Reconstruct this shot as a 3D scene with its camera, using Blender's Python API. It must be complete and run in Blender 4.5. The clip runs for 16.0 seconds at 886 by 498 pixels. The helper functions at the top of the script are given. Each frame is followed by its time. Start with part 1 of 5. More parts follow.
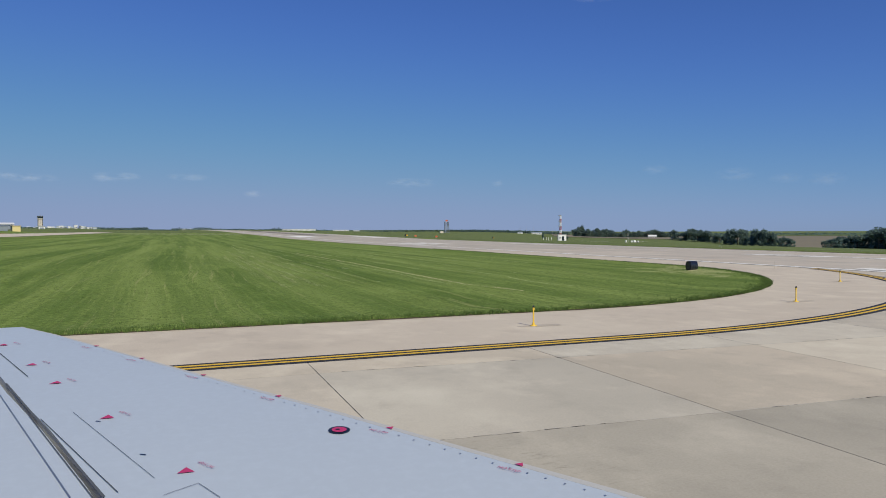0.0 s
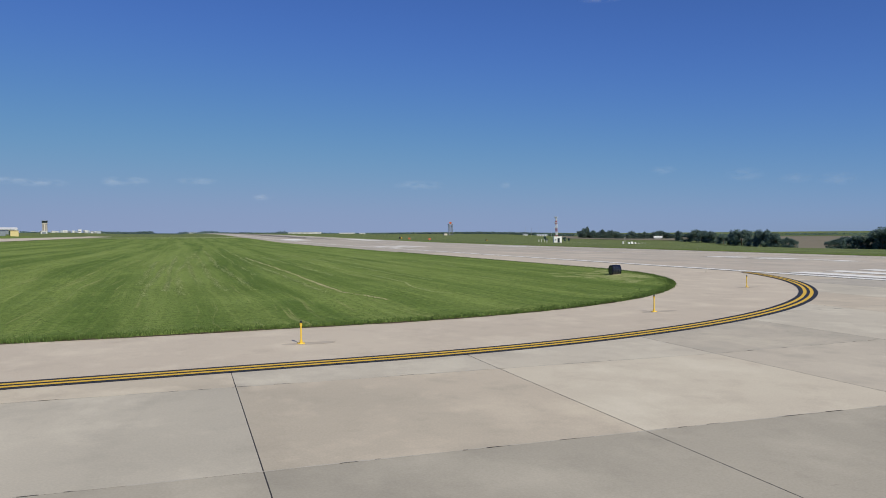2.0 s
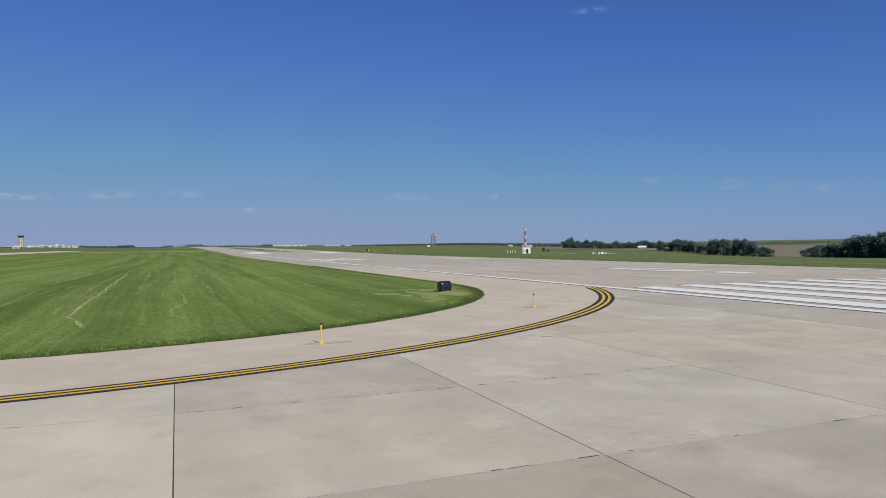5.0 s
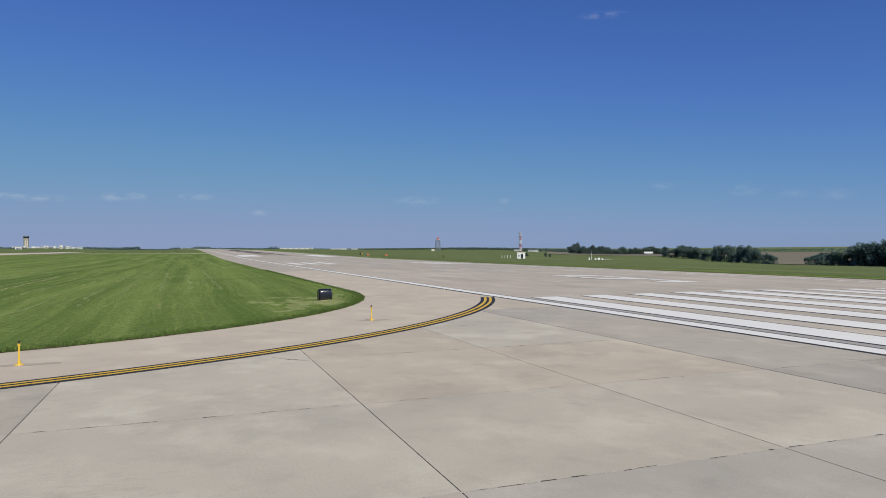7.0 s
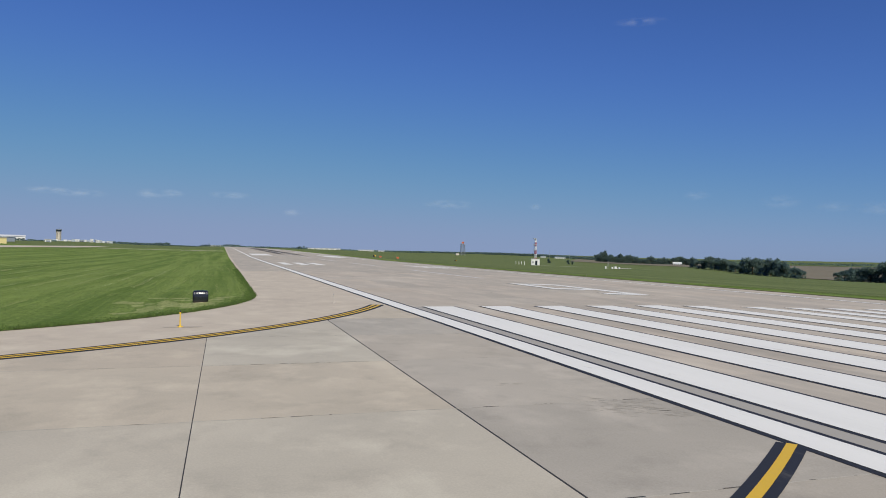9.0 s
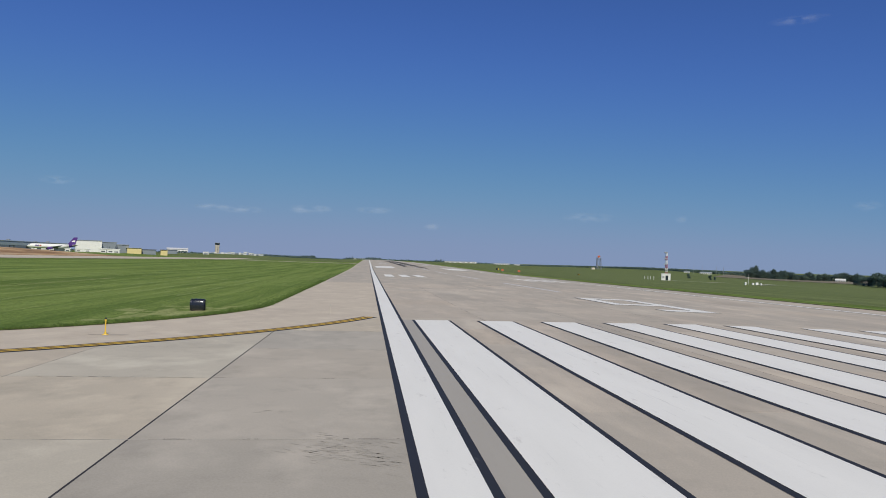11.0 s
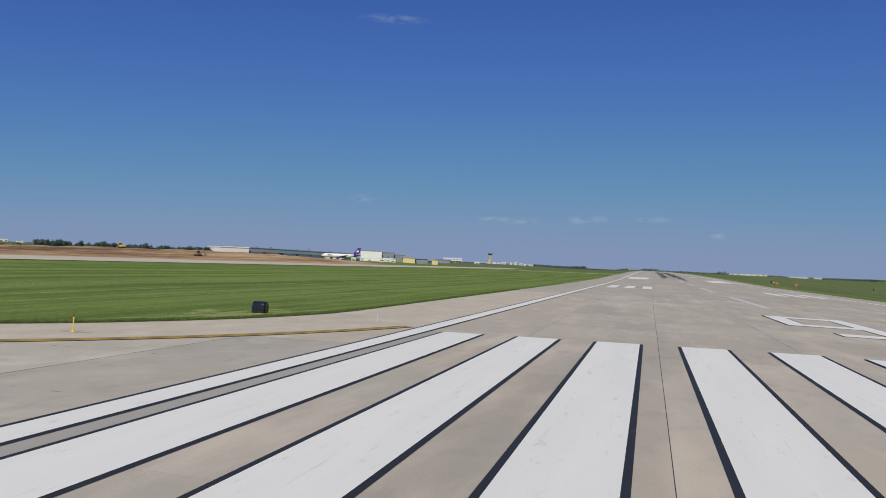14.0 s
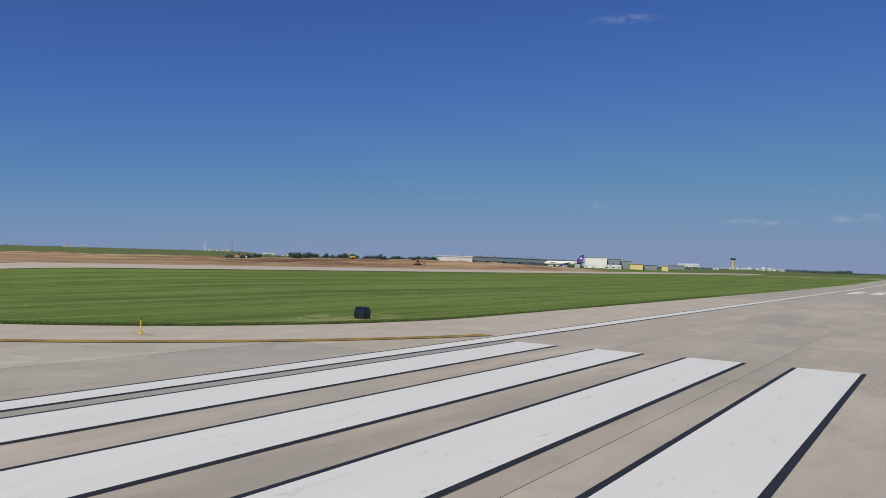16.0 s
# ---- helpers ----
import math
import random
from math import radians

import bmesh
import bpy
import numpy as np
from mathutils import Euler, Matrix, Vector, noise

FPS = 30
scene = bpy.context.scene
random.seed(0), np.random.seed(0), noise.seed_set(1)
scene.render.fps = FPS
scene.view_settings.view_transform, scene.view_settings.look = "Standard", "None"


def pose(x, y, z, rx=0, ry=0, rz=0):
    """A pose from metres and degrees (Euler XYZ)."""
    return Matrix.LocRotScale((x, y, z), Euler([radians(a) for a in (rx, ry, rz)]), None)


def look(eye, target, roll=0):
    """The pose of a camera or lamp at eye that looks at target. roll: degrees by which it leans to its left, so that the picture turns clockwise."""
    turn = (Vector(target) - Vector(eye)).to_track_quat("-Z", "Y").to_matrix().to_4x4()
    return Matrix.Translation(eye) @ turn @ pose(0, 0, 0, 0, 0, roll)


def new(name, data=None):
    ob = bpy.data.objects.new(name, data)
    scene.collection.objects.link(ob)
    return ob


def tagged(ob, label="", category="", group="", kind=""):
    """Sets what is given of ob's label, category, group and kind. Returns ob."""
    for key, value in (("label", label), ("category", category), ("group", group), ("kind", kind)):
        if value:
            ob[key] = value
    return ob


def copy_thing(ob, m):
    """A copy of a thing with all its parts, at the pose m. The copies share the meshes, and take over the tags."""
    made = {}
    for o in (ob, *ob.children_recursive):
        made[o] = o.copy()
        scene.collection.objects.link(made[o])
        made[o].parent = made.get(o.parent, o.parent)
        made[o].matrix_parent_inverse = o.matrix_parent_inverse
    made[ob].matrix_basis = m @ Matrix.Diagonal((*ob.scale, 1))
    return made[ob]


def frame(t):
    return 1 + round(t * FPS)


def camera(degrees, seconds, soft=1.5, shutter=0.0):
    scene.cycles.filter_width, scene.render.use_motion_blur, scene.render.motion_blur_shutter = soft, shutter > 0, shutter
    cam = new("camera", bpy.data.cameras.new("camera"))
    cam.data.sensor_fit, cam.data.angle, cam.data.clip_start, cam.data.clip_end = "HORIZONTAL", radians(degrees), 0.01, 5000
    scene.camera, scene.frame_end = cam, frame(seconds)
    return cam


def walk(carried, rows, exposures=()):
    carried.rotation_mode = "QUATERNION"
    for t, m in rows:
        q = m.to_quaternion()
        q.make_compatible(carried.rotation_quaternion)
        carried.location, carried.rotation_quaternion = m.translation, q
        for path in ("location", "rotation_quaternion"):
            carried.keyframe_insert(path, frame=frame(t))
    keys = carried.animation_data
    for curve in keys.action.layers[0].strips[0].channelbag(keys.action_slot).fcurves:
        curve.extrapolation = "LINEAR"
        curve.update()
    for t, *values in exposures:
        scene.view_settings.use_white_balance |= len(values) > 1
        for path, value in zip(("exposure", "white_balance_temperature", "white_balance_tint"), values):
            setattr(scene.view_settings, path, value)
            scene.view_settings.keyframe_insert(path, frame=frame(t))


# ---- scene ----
cam = camera(64.9, 16.0, soft=0.95)
PATH = [
    (0, (-49.369, -39.217, 3.092), (-48.6528, -37.3504, 3.0392), -0.18),
    (0.5, (-47.536, -39.239, 3.125), (-46.8281, -37.3697, 3.0594), -0.28),
    (1, (-45.618, -39.300, 3.125), (-44.8972, -37.4362, 3.0570), -0.03),
    (1.5, (-43.627, -39.368, 3.137), (-42.9123, -37.5010, 3.0779), -0.44),
    (2, (-41.634, -39.388, 3.142), (-40.9424, -37.5122, 3.0958), -0.50),
    (2.5, (-39.577, -39.375, 3.152), (-38.9018, -37.4923, 3.1260), -0.11),
    (3, (-37.492, -39.343, 3.136), (-36.8202, -37.4589, 3.1251), -0.27),
    (3.5, (-35.380, -39.294, 3.118), (-34.7058, -37.4110, 3.1054), 0.46),
    (4, (-33.237, -39.283, 3.102), (-32.5392, -37.4090, 3.0797), 0.13),
    (4.5, (-31.069, -39.321, 3.114), (-30.3751, -37.4448, 3.0970), -0.19),
    (5, (-28.891, -39.347, 3.148), (-28.1764, -37.4788, 3.1340), -0.97),
    (5.2, (-28.022, -39.341, 3.162), (-27.3074, -37.4728, 3.1465), -0.50),
    (7.3, (-18.779, -38.783, 3.108), (-18.0994, -36.9024, 3.1084), -0.31),
    (7.5, (-17.850, -38.754, 3.113), (-17.1785, -36.8698, 3.1123), 0.26),
    (8, (-15.516, -38.713, 3.105), (-14.8713, -36.8201, 3.1010), 0.46),
    (8.5, (-13.258, -38.620, 3.135), (-12.6228, -36.7233, 3.1360), 0.60),
    (8.7, (-12.386, -38.559, 3.152), (-11.7606, -36.6588, 3.1560), 0.82),
    (10.8, (-3.484, -37.701, 3.110), (-3.2147, -35.7202, 3.1519), 1.51),
    (11, (-2.592, -37.434, 3.107), (-2.3797, -35.4453, 3.1471), 1.47),
    (11.5, (-0.333, -36.651, 3.101), (-0.2066, -34.6556, 3.1401), 1.62),
    (12, (1.793, -35.812, 3.109), (1.7535, -33.8128, 3.1509), 0.86),
    (12.5, (3.723, -34.870, 3.105), (3.5740, -32.8760, 3.1496), 1.32),
    (13, (5.608, -33.837, 3.124), (5.2513, -31.8703, 3.1780), 3.17),
    (13.5, (7.417, -32.744, 3.144), (6.9997, -30.7883, 3.1851), 2.34),
    (14, (9.098, -31.485, 3.129), (8.5289, -29.5682, 3.1758), 2.03),
    (14.5, (10.611, -30.094, 3.118), (9.8856, -28.2305, 3.1761), 1.20),
    (15, (11.991, -28.611, 3.107), (11.0979, -26.8231, 3.1690), 0.70),
    (15.5, (13.186, -27.031, 3.089), (12.1322, -25.3323, 3.1467), 1.34),
    (16, (14.339, -25.416, 3.070), (13.1740, -23.7916, 3.1201), 1.29),
]
walk(cam, [(t, look(eye, target, roll)) for t, eye, target, roll in PATH], exposures=((0.0, 0.0), (8.7, -0.03), (10.8, -0.14), (12.5, -0.15), (16.0, -0.2)))

# ---------------------------------------------------------------- world, sun
world = bpy.data.worlds.new("sky")
scene.world = world
world.use_nodes = True
wn = world.node_tree
sky = wn.nodes.new("ShaderNodeTexSky")
sky.sky_type = "NISHITA"
sky.sun_disc = False
sky.sun_elevation = radians(40)
sky.sun_rotation = radians(170)
sky.altitude = 1500
sky.air_density, sky.dust_density, sky.ozone_density = 1.0, 0.7, 6.0
wn.nodes["Background"].inputs["Strength"].default_value = 0.0745
# summer haze: each colour of the sky levels off softly towards the horizon
split = wn.nodes.new("ShaderNodeSeparateColor")
join = wn.nodes.new("ShaderNodeCombineColor")
wn.links.new(sky.outputs[0], split.inputs[0])
for i, (gain, top, soft_by) in enumerate(((0.675, 3.5, 2.8), (0.875, 4.45, 2.8), (1.36, 7.0, 2.8))):
    scale_by = wn.nodes.new("ShaderNodeMath")
    scale_by.operation = "MULTIPLY"
    scale_by.inputs[1].default_value = gain
    level = wn.nodes.new("ShaderNodeMath")
    level.operation = "SMOOTH_MIN"
    level.inputs[1].default_value, level.inputs[2].default_value = top, soft_by
    wn.links.new(split.outputs[i], scale_by.inputs[0])
    wn.links.new(scale_by.outputs[0], level.inputs[0])
    wn.links.new(level.outputs[0], join.inputs[i])
wn.links.new(join.outputs[0], wn.nodes["Background"].inputs["Color"])

sun = new("sun", bpy.data.lights.new("sun", "SUN"))
sun.data.energy = 4.2
sun.data.angle = radians(0.6)
sun.data.color = (1.0, 0.945, 0.79)
sun.matrix_world = look((0, 0, 50), (-0.17 * 50, 0.98 * 50, 50 - 50 * math.tan(radians(40))))


# ---------------------------------------------------------------- materials
def nodes_of(name):
    m = bpy.data.materials.new(name)
    m.use_nodes = True
    t = m.node_tree
    return m, t, t.nodes["Principled BSDF"]


def link(t, a, b):
    t.links.new(a, b)


def position(t, scale=(1, 1, 1)):
    g = t.nodes.new("ShaderNodeNewGeometry")
    mp = t.nodes.new("ShaderNodeMapping")
    mp.inputs["Scale"].default_value = scale
    link(t, g.outputs["Position"], mp.inputs["Vector"])
    return mp.outputs[0]


def noise_tex(t, vec, scale, detail=6.0, rough=0.6):
    n = t.nodes.new("ShaderNodeTexNoise")
    n.inputs["Scale"].default_value = scale
    n.inputs["Detail"].default_value = detail
    n.inputs["Roughness"].default_value = rough
    link(t, vec, n.inputs["Vector"])
    return n.outputs["Fac"]


def ramp(t, fac, stops):
    r = t.nodes.new("ShaderNodeValToRGB")
    while len(r.color_ramp.elements) < len(stops):
        r.color_ramp.elements.new(0.5)
    for e, (p, c) in zip(r.color_ramp.elements, stops):
        e.position, e.color = p, (*c, 1) if len(c) == 3 else c
    link(t, fac, r.inputs["Fac"])
    return r.outputs["Color"]


def grey(v):
    return (v, v, v)


def mix(t, a, b, fac, kind="MIX"):
    n = t.nodes.new("ShaderNodeMix")
    n.data_type, n.blend_type = "RGBA", kind
    for sock, v in ((n.inputs[6], a), (n.inputs[7], b), (n.inputs[0], fac)):
        if isinstance(v, (int, float)):
            sock.default_value = v
        elif isinstance(v, tuple):
            sock.default_value = (*v, 1)
        else:
            link(t, v, sock)
    return n.outputs[2]


def bump(t, b, fac, strength, dist):
    n = t.nodes.new("ShaderNodeBump")
    n.inputs["Strength"].default_value = strength
    n.inputs["Distance"].default_value = dist
    link(t, fac, n.inputs["Height"])
    link(t, n.outputs[0], b.inputs["Normal"])


def plain(name, color, rough=0.6, metal=0.0, vary=0.12, scale=3.0, bumps=0.0, spec=0.5):
    """A painted or bare surface with blotches and fine grain."""
    m, t, b = nodes_of(name)
    p = position(t)
    big = noise_tex(t, p, scale)
    fine = noise_tex(t, p, scale * 14)
    c = mix(t, color, tuple(v * (1 - vary) for v in color), big)
    c = mix(t, c, tuple(min(1, v * (1 + vary * 0.7)) for v in color), ramp(t, fine, [(0.45, grey(0)), (0.75, grey(1))]))
    link(t, c, b.inputs["Base Color"])
    b.inputs["Roughness"].default_value = rough
    b.inputs["Metallic"].default_value = metal
    b.inputs["Specular IOR Level"].default_value = spec
    if bumps:
        bump(t, b, fine, 0.4, bumps)
    return m


def concrete(name, light, dark, piece=0.1, along=False):
    """Broom-finished concrete: pour-to-pour differences, stains, grain."""
    m, t, b = nodes_of(name)
    p = position(t)
    info = t.nodes.new("ShaderNodeObjectInfo")
    big = noise_tex(t, position(t, (1.2, 0.16, 1) if along else (0.8, 0.8, 1)), 0.16, 6, 0.6)
    mid = noise_tex(t, position(t, (1, 0.9, 1)), 0.9, 6, 0.65)
    fine = noise_tex(t, p, 26, 5, 0.7)
    c = mix(t, light, dark, ramp(t, big, [(0.32, grey(0)), (0.7, grey(1))]))
    c = mix(t, c, tuple(v * 0.8 for v in dark), ramp(t, mid, [(0.52, grey(0)), (0.8, grey(0.6))]))
    c = mix(t, c, tuple(min(1, v * 1.14) for v in light), ramp(t, noise_tex(t, position(t, (1, 0.25, 1) if along else (1, 0.8, 1)), 0.5, 7, 0.6), [(0.5, grey(0)), (0.68, grey(0.75))]))
    c = mix(t, c, tuple(v * 0.72 for v in dark), ramp(t, noise_tex(t, position(t, (1.0, 0.2, 1) if along else (0.9, 0.8, 1)), 0.34, 8, 0.65), [(0.56, grey(0)), (0.78, grey(0.55))]))
    c = mix(t, c, (0.16, 0.145, 0.125), ramp(t, noise_tex(t, position(t, (1.6, 0.3, 1) if along else (0.5, 1.6, 1)), 1.6, 8, 0.7), [(0.68, grey(0)), (0.8, grey(0.5))]))
    c = mix(t, c, grey(1), ramp(t, fine, [(0.35, grey(0.0)), (0.8, grey(0.2))]), "OVERLAY")
    c = mix(t, c, ramp(t, info.outputs["Random"], [(0, grey(0.5 - piece)), (1, grey(0.5 + piece * 0.6))]), 0.6, "OVERLAY")
    pick = t.nodes.new("ShaderNodeTexWhiteNoise")
    pick.noise_dimensions = "1D"
    link(t, info.outputs["Random"], pick.inputs["W"])
    c = mix(t, c, ramp(t, pick.outputs["Value"], [(0, (0.88, 0.93, 0.95)), (0.55, (1, 1, 1)), (1, (1.07, 1.0, 0.9))]), min(1.0, piece * 4), "MULTIPLY")
    # scuffs: short broken dark marks in a few places
    where = noise_tex(t, p, 0.11, 2, 0.5)
    scuff = noise_tex(t, position(t, (2.6, 0.35, 1) if along else (0.7, 2.6, 1)), 3.4, 6, 0.75)
    both = t.nodes.new("ShaderNodeMath")
    both.operation = "MULTIPLY"
    link(t, ramp(t, where, [(0.58, grey(0)), (0.68, grey(1))]), both.inputs[0])
    link(t, ramp(t, scuff, [(0.54, grey(0)), (0.7, grey(0.6))]), both.inputs[1])
    c = mix(t, c, tuple(v * 0.55 for v in dark), both.outputs[0])
    link(t, c, b.inputs["Base Color"])
    b.inputs["Roughness"].default_value = 0.85
    b.inputs["Specular IOR Level"].default_value = 0.3
    bump(t, b, fine, 0.35, 0.004)
    return m


def paint_on_road(name, color, worn=0.25, under=(0.3, 0.27, 0.23)):
    """Road paint, worn through in streaks along the traffic."""
    m, t, b = nodes_of(name)
    wear = noise_tex(t, position(t, (1.2, 0.35, 1)), 2.2, 8, 0.7)
    fine = noise_tex(t, position(t), 30, 4, 0.7)
    dirt = noise_tex(t, position(t, (1.5, 0.2, 1)), 0.7, 5, 0.6)
    c = mix(t, color, tuple(v * 0.86 for v in color), dirt)
    c = mix(t, c, under, ramp(t, wear, [(0.6, grey(0)), (0.78, grey(worn * 2))]))
    c = mix(t, c, tuple(v * 0.8 for v in color), ramp(t, fine, [(0.5, grey(0)), (0.8, grey(0.35))]))
    scratch = noise_tex(t, position(t, (5.0, 0.2, 1)), 1.0, 7, 0.75)
    c = mix(t, c, tuple(v * 0.5 for v in color), ramp(t, scratch, [(0.6, grey(0)), (0.76, grey(worn * 2))]))
    link(t, c, b.inputs["Base Color"])
    b.inputs["Roughness"].default_value = 0.7
    bump(t, b, fine, 0.3, 0.003)
    return m


def grass_material(name, dark, light, straw):
    """Mown airfield grass: wandering mower lanes, patches, dry streaks."""
    m, t, b = nodes_of(name)

    def wander(scale, sx, sy, amount):
        g = t.nodes.new("ShaderNodeNewGeometry")
        n = t.nodes.new("ShaderNodeTexNoise")
        n.inputs["Scale"].default_value, n.inputs["Detail"].default_value = scale, 2
        link(t, g.outputs["Position"], n.inputs["Vector"])
        add = t.nodes.new("ShaderNodeVectorMath")
        add.operation = "MULTIPLY_ADD"
        link(t, n.outputs["Color"], add.inputs[0])
        add.inputs[1].default_value = (amount, amount, 0)
        link(t, g.outputs["Position"], add.inputs[2])
        mp = t.nodes.new("ShaderNodeMapping")
        mp.inputs["Scale"].default_value = (sx, sy, 1)
        link(t, add.outputs[0], mp.inputs["Vector"])
        return mp.outputs[0]

    lanes = noise_tex(t, wander(0.015, 0.36, 0.008, 5), 1.0, 3, 0.5)
    streak = noise_tex(t, wander(0.03, 1.5, 0.02, 3), 1.2, 5, 0.65)
    blot = noise_tex(t, position(t, (1.0, 0.45, 1)), 0.3, 7, 0.7)
    patch = noise_tex(t, position(t), 0.06, 5, 0.6)
    tuft_n = noise_tex(t, position(t), 2.2, 8, 0.75)
    fine = noise_tex(t, position(t), 14, 5, 0.8)
    c = mix(t, dark, light, ramp(t, lanes, [(0.38, grey(0)), (0.63, grey(1))]))
    c = mix(t, c, tuple(v * 1.25 for v in light), ramp(t, blot, [(0.5, grey(0)), (0.7, grey(0.5))]))
    c = mix(t, c, tuple(v * 0.75 for v in dark), ramp(t, patch, [(0.52, grey(0)), (0.75, grey(0.5))]))
    c = mix(t, c, (light[0] * 1.5, light[1] * 1.4, light[2] * 1.5), ramp(t, streak, [(0.48, grey(0)), (0.68, grey(0.38))]))
    c = mix(t, c, straw, ramp(t, noise_tex(t, wander(0.05, 3.2, 0.05, 2), 1.0, 5, 0.7), [(0.58, grey(0)), (0.7, grey(0.45))]))
    c = mix(t, c, tuple(v * 0.62 for v in dark), ramp(t, tuft_n, [(0.5, grey(0)), (0.74, grey(0.42))]))
    c = mix(t, c, tuple(min(1, v * 1.35) for v in light), ramp(t, fine, [(0.52, grey(0)), (0.72, grey(0.4))]))
    clump = noise_tex(t, position(t), 5.0, 7, 0.85)
    c = mix(t, c, ramp(t, clump, [(0.32, grey(0.16)), (0.5, grey(0.5)), (0.7, grey(0.8))]), 0.85, "OVERLAY")
    link(t, c, b.inputs["Base Color"])
    b.inputs["Roughness"].default_value = 0.9
    b.inputs["Specular IOR Level"].default_value = 0.03
    bump(t, b, tuft_n, 0.7, 0.1)
    return m


def soil_material():
    """Turned earth: pale clay, orange-brown topsoil, darker damp bands and tipped heaps."""
    m, t, b = nodes_of("bare_soil")
    a = noise_tex(t, position(t, (1, 0.16, 3.0)), 0.06, 8, 0.7)
    d = noise_tex(t, position(t, (1, 0.22, 2)), 0.3, 6, 0.7)
    band = noise_tex(t, position(t, (1.6, 0.1, 1)), 0.075, 5, 0.6)
    clod = noise_tex(t, position(t, (1, 0.5, 2)), 0.9, 7, 0.75)
    c = ramp(t, a, [(0.36, (0.13, 0.085, 0.055)), (0.44, (0.34, 0.21, 0.115)), (0.51, (0.5, 0.33, 0.18)), (0.62, (0.58, 0.44, 0.3))])
    c = mix(t, c, (0.2, 0.115, 0.07), ramp(t, band, [(0.5, grey(0)), (0.62, grey(0.5))]))
    c = mix(t, c, (0.14, 0.088, 0.055), ramp(t, d, [(0.54, grey(0)), (0.72, grey(0.5))]))
    c = mix(t, c, (0.56, 0.43, 0.29), ramp(t, clod, [(0.55, grey(0)), (0.72, grey(0.5))]))
    link(t, c, b.inputs["Base Color"])
    b.inputs["Roughness"].default_value = 0.95
    b.inputs["Specular IOR Level"].default_value = 0.1
    bump(t, b, clod, 0.8, 0.5)
    return m


def leaf_material(name, color, vary=0.5, through_light=0.0):
    m, t, b = nodes_of(name)
    g = t.nodes.new("ShaderNodeNewGeometry")
    info = t.nodes.new("ShaderNodeObjectInfo")
    c = mix(t, tuple(v * (1 - vary) for v in color), tuple(v * (1 + vary) for v in color), g.outputs["Random Per Island"])
    c = mix(t, c, (color[0] * 1.5, color[1] * 1.15, color[2] * 0.7), ramp(t, info.outputs["Random"], [(0, grey(0)), (1, grey(0.22))]))
    link(t, c, b.inputs["Base Color"])
    b.inputs["Roughness"].default_value = 0.75
    b.inputs["Specular IOR Level"].default_value = 0.2
    if through_light:
        thin = t.nodes.new("ShaderNodeBsdfTranslucent")
        link(t, c, thin.inputs["Color"])
        both = t.nodes.new("ShaderNodeMixShader")
        both.inputs[0].default_value = through_light
        link(t, b.outputs[0], both.inputs[1])
        link(t, thin.outputs[0], both.inputs[2])
        link(t, both.outputs[0], [n for n in t.nodes if n.type == "OUTPUT_MATERIAL"][0].inputs["Surface"])
    return m


M = {}
M["grass"] = grass_material("mown_grass", (0.1, 0.157, 0.035), (0.188, 0.25, 0.067), (0.42, 0.4, 0.18))
# duller olive grass: distance haze is put into its colour
M["rough"] = grass_material("hazed_far_grass", (0.108, 0.14, 0.052), (0.155, 0.19, 0.075), (0.27, 0.27, 0.15))
M["blade"] = leaf_material("grass_blade", (0.076, 0.124, 0.03), 0.4)
M["taxi"] = concrete("taxiway_concrete", (0.543, 0.483, 0.386), (0.43, 0.386, 0.312), 0.09)
M["taxi_mid"] = concrete("greyer_taxiway_concrete", (0.455, 0.41, 0.343), (0.362, 0.33, 0.277), 0.05)
M["taxi_old"] = concrete("weathered_taxiway_concrete", (0.425, 0.382, 0.305), (0.345, 0.312, 0.25), 0.04)
M["runway"] = concrete("runway_concrete", (0.505, 0.438, 0.355), (0.388, 0.347, 0.29), 0.06, True)
M["shoulder"] = concrete("shoulder_concrete", (0.553, 0.476, 0.375), (0.492, 0.423, 0.336), 0.02)
M["joint"] = plain("joint_sealant", (0.035, 0.032, 0.03), 0.8)
M["white"] = paint_on_road("white_road_paint", (0.88, 0.862, 0.8), 0.3)
M["black"] = paint_on_road("black_road_paint", (0.022, 0.023, 0.028), 0.15)
M["yellow"] = paint_on_road("yellow_road_paint", (0.75, 0.47, 0.045), 0.12)
M["oldwhite"] = paint_on_road("faded_white_paint", (0.66, 0.64, 0.61), 0.35)
M["oldgrey"] = paint_on_road("faded_grey_paint", (0.43, 0.397, 0.34), 0.2)
M["dust"] = plain("pale_joint_dust", (0.52, 0.48, 0.41), 0.95, 0, 0.3, 6, spec=0.05)
M["stain"] = concrete("stained_concrete", (0.43, 0.372, 0.3), (0.37, 0.32, 0.26), 0.02)
M["scuff"] = plain("dull_scuff", (0.4, 0.368, 0.315), 0.9, 0, 0.25, 3, spec=0.1)
M["post"] = plain("yellow_plastic", (0.75, 0.5, 0.05), 0.45)
M["dusty"] = plain("dusty_pale_plastic", (0.55, 0.49, 0.42), 0.6)
M["palewhite"] = plain("white_paint", (0.78, 0.78, 0.76), 0.5)
M["dark"] = plain("black_plastic", (0.012, 0.013, 0.018), 0.35)
M["gloss"] = plain("glossy_black_casing", (0.011, 0.013, 0.024), 0.23, spec=0.8)
M["metal"] = plain("galvanised_steel", (0.45, 0.46, 0.47), 0.4, 0.8)
M["red"] = plain("red_paint", (0.42, 0.1, 0.09), 0.5)
M["orange"] = plain("orange_paint", (0.5, 0.12, 0.05), 0.5)
M["soil"] = soil_material()
M["drysoil"] = plain("dry_bare_earth", (0.6, 0.55, 0.31), 0.95, 0, 0.3, 1.5, spec=0.05)
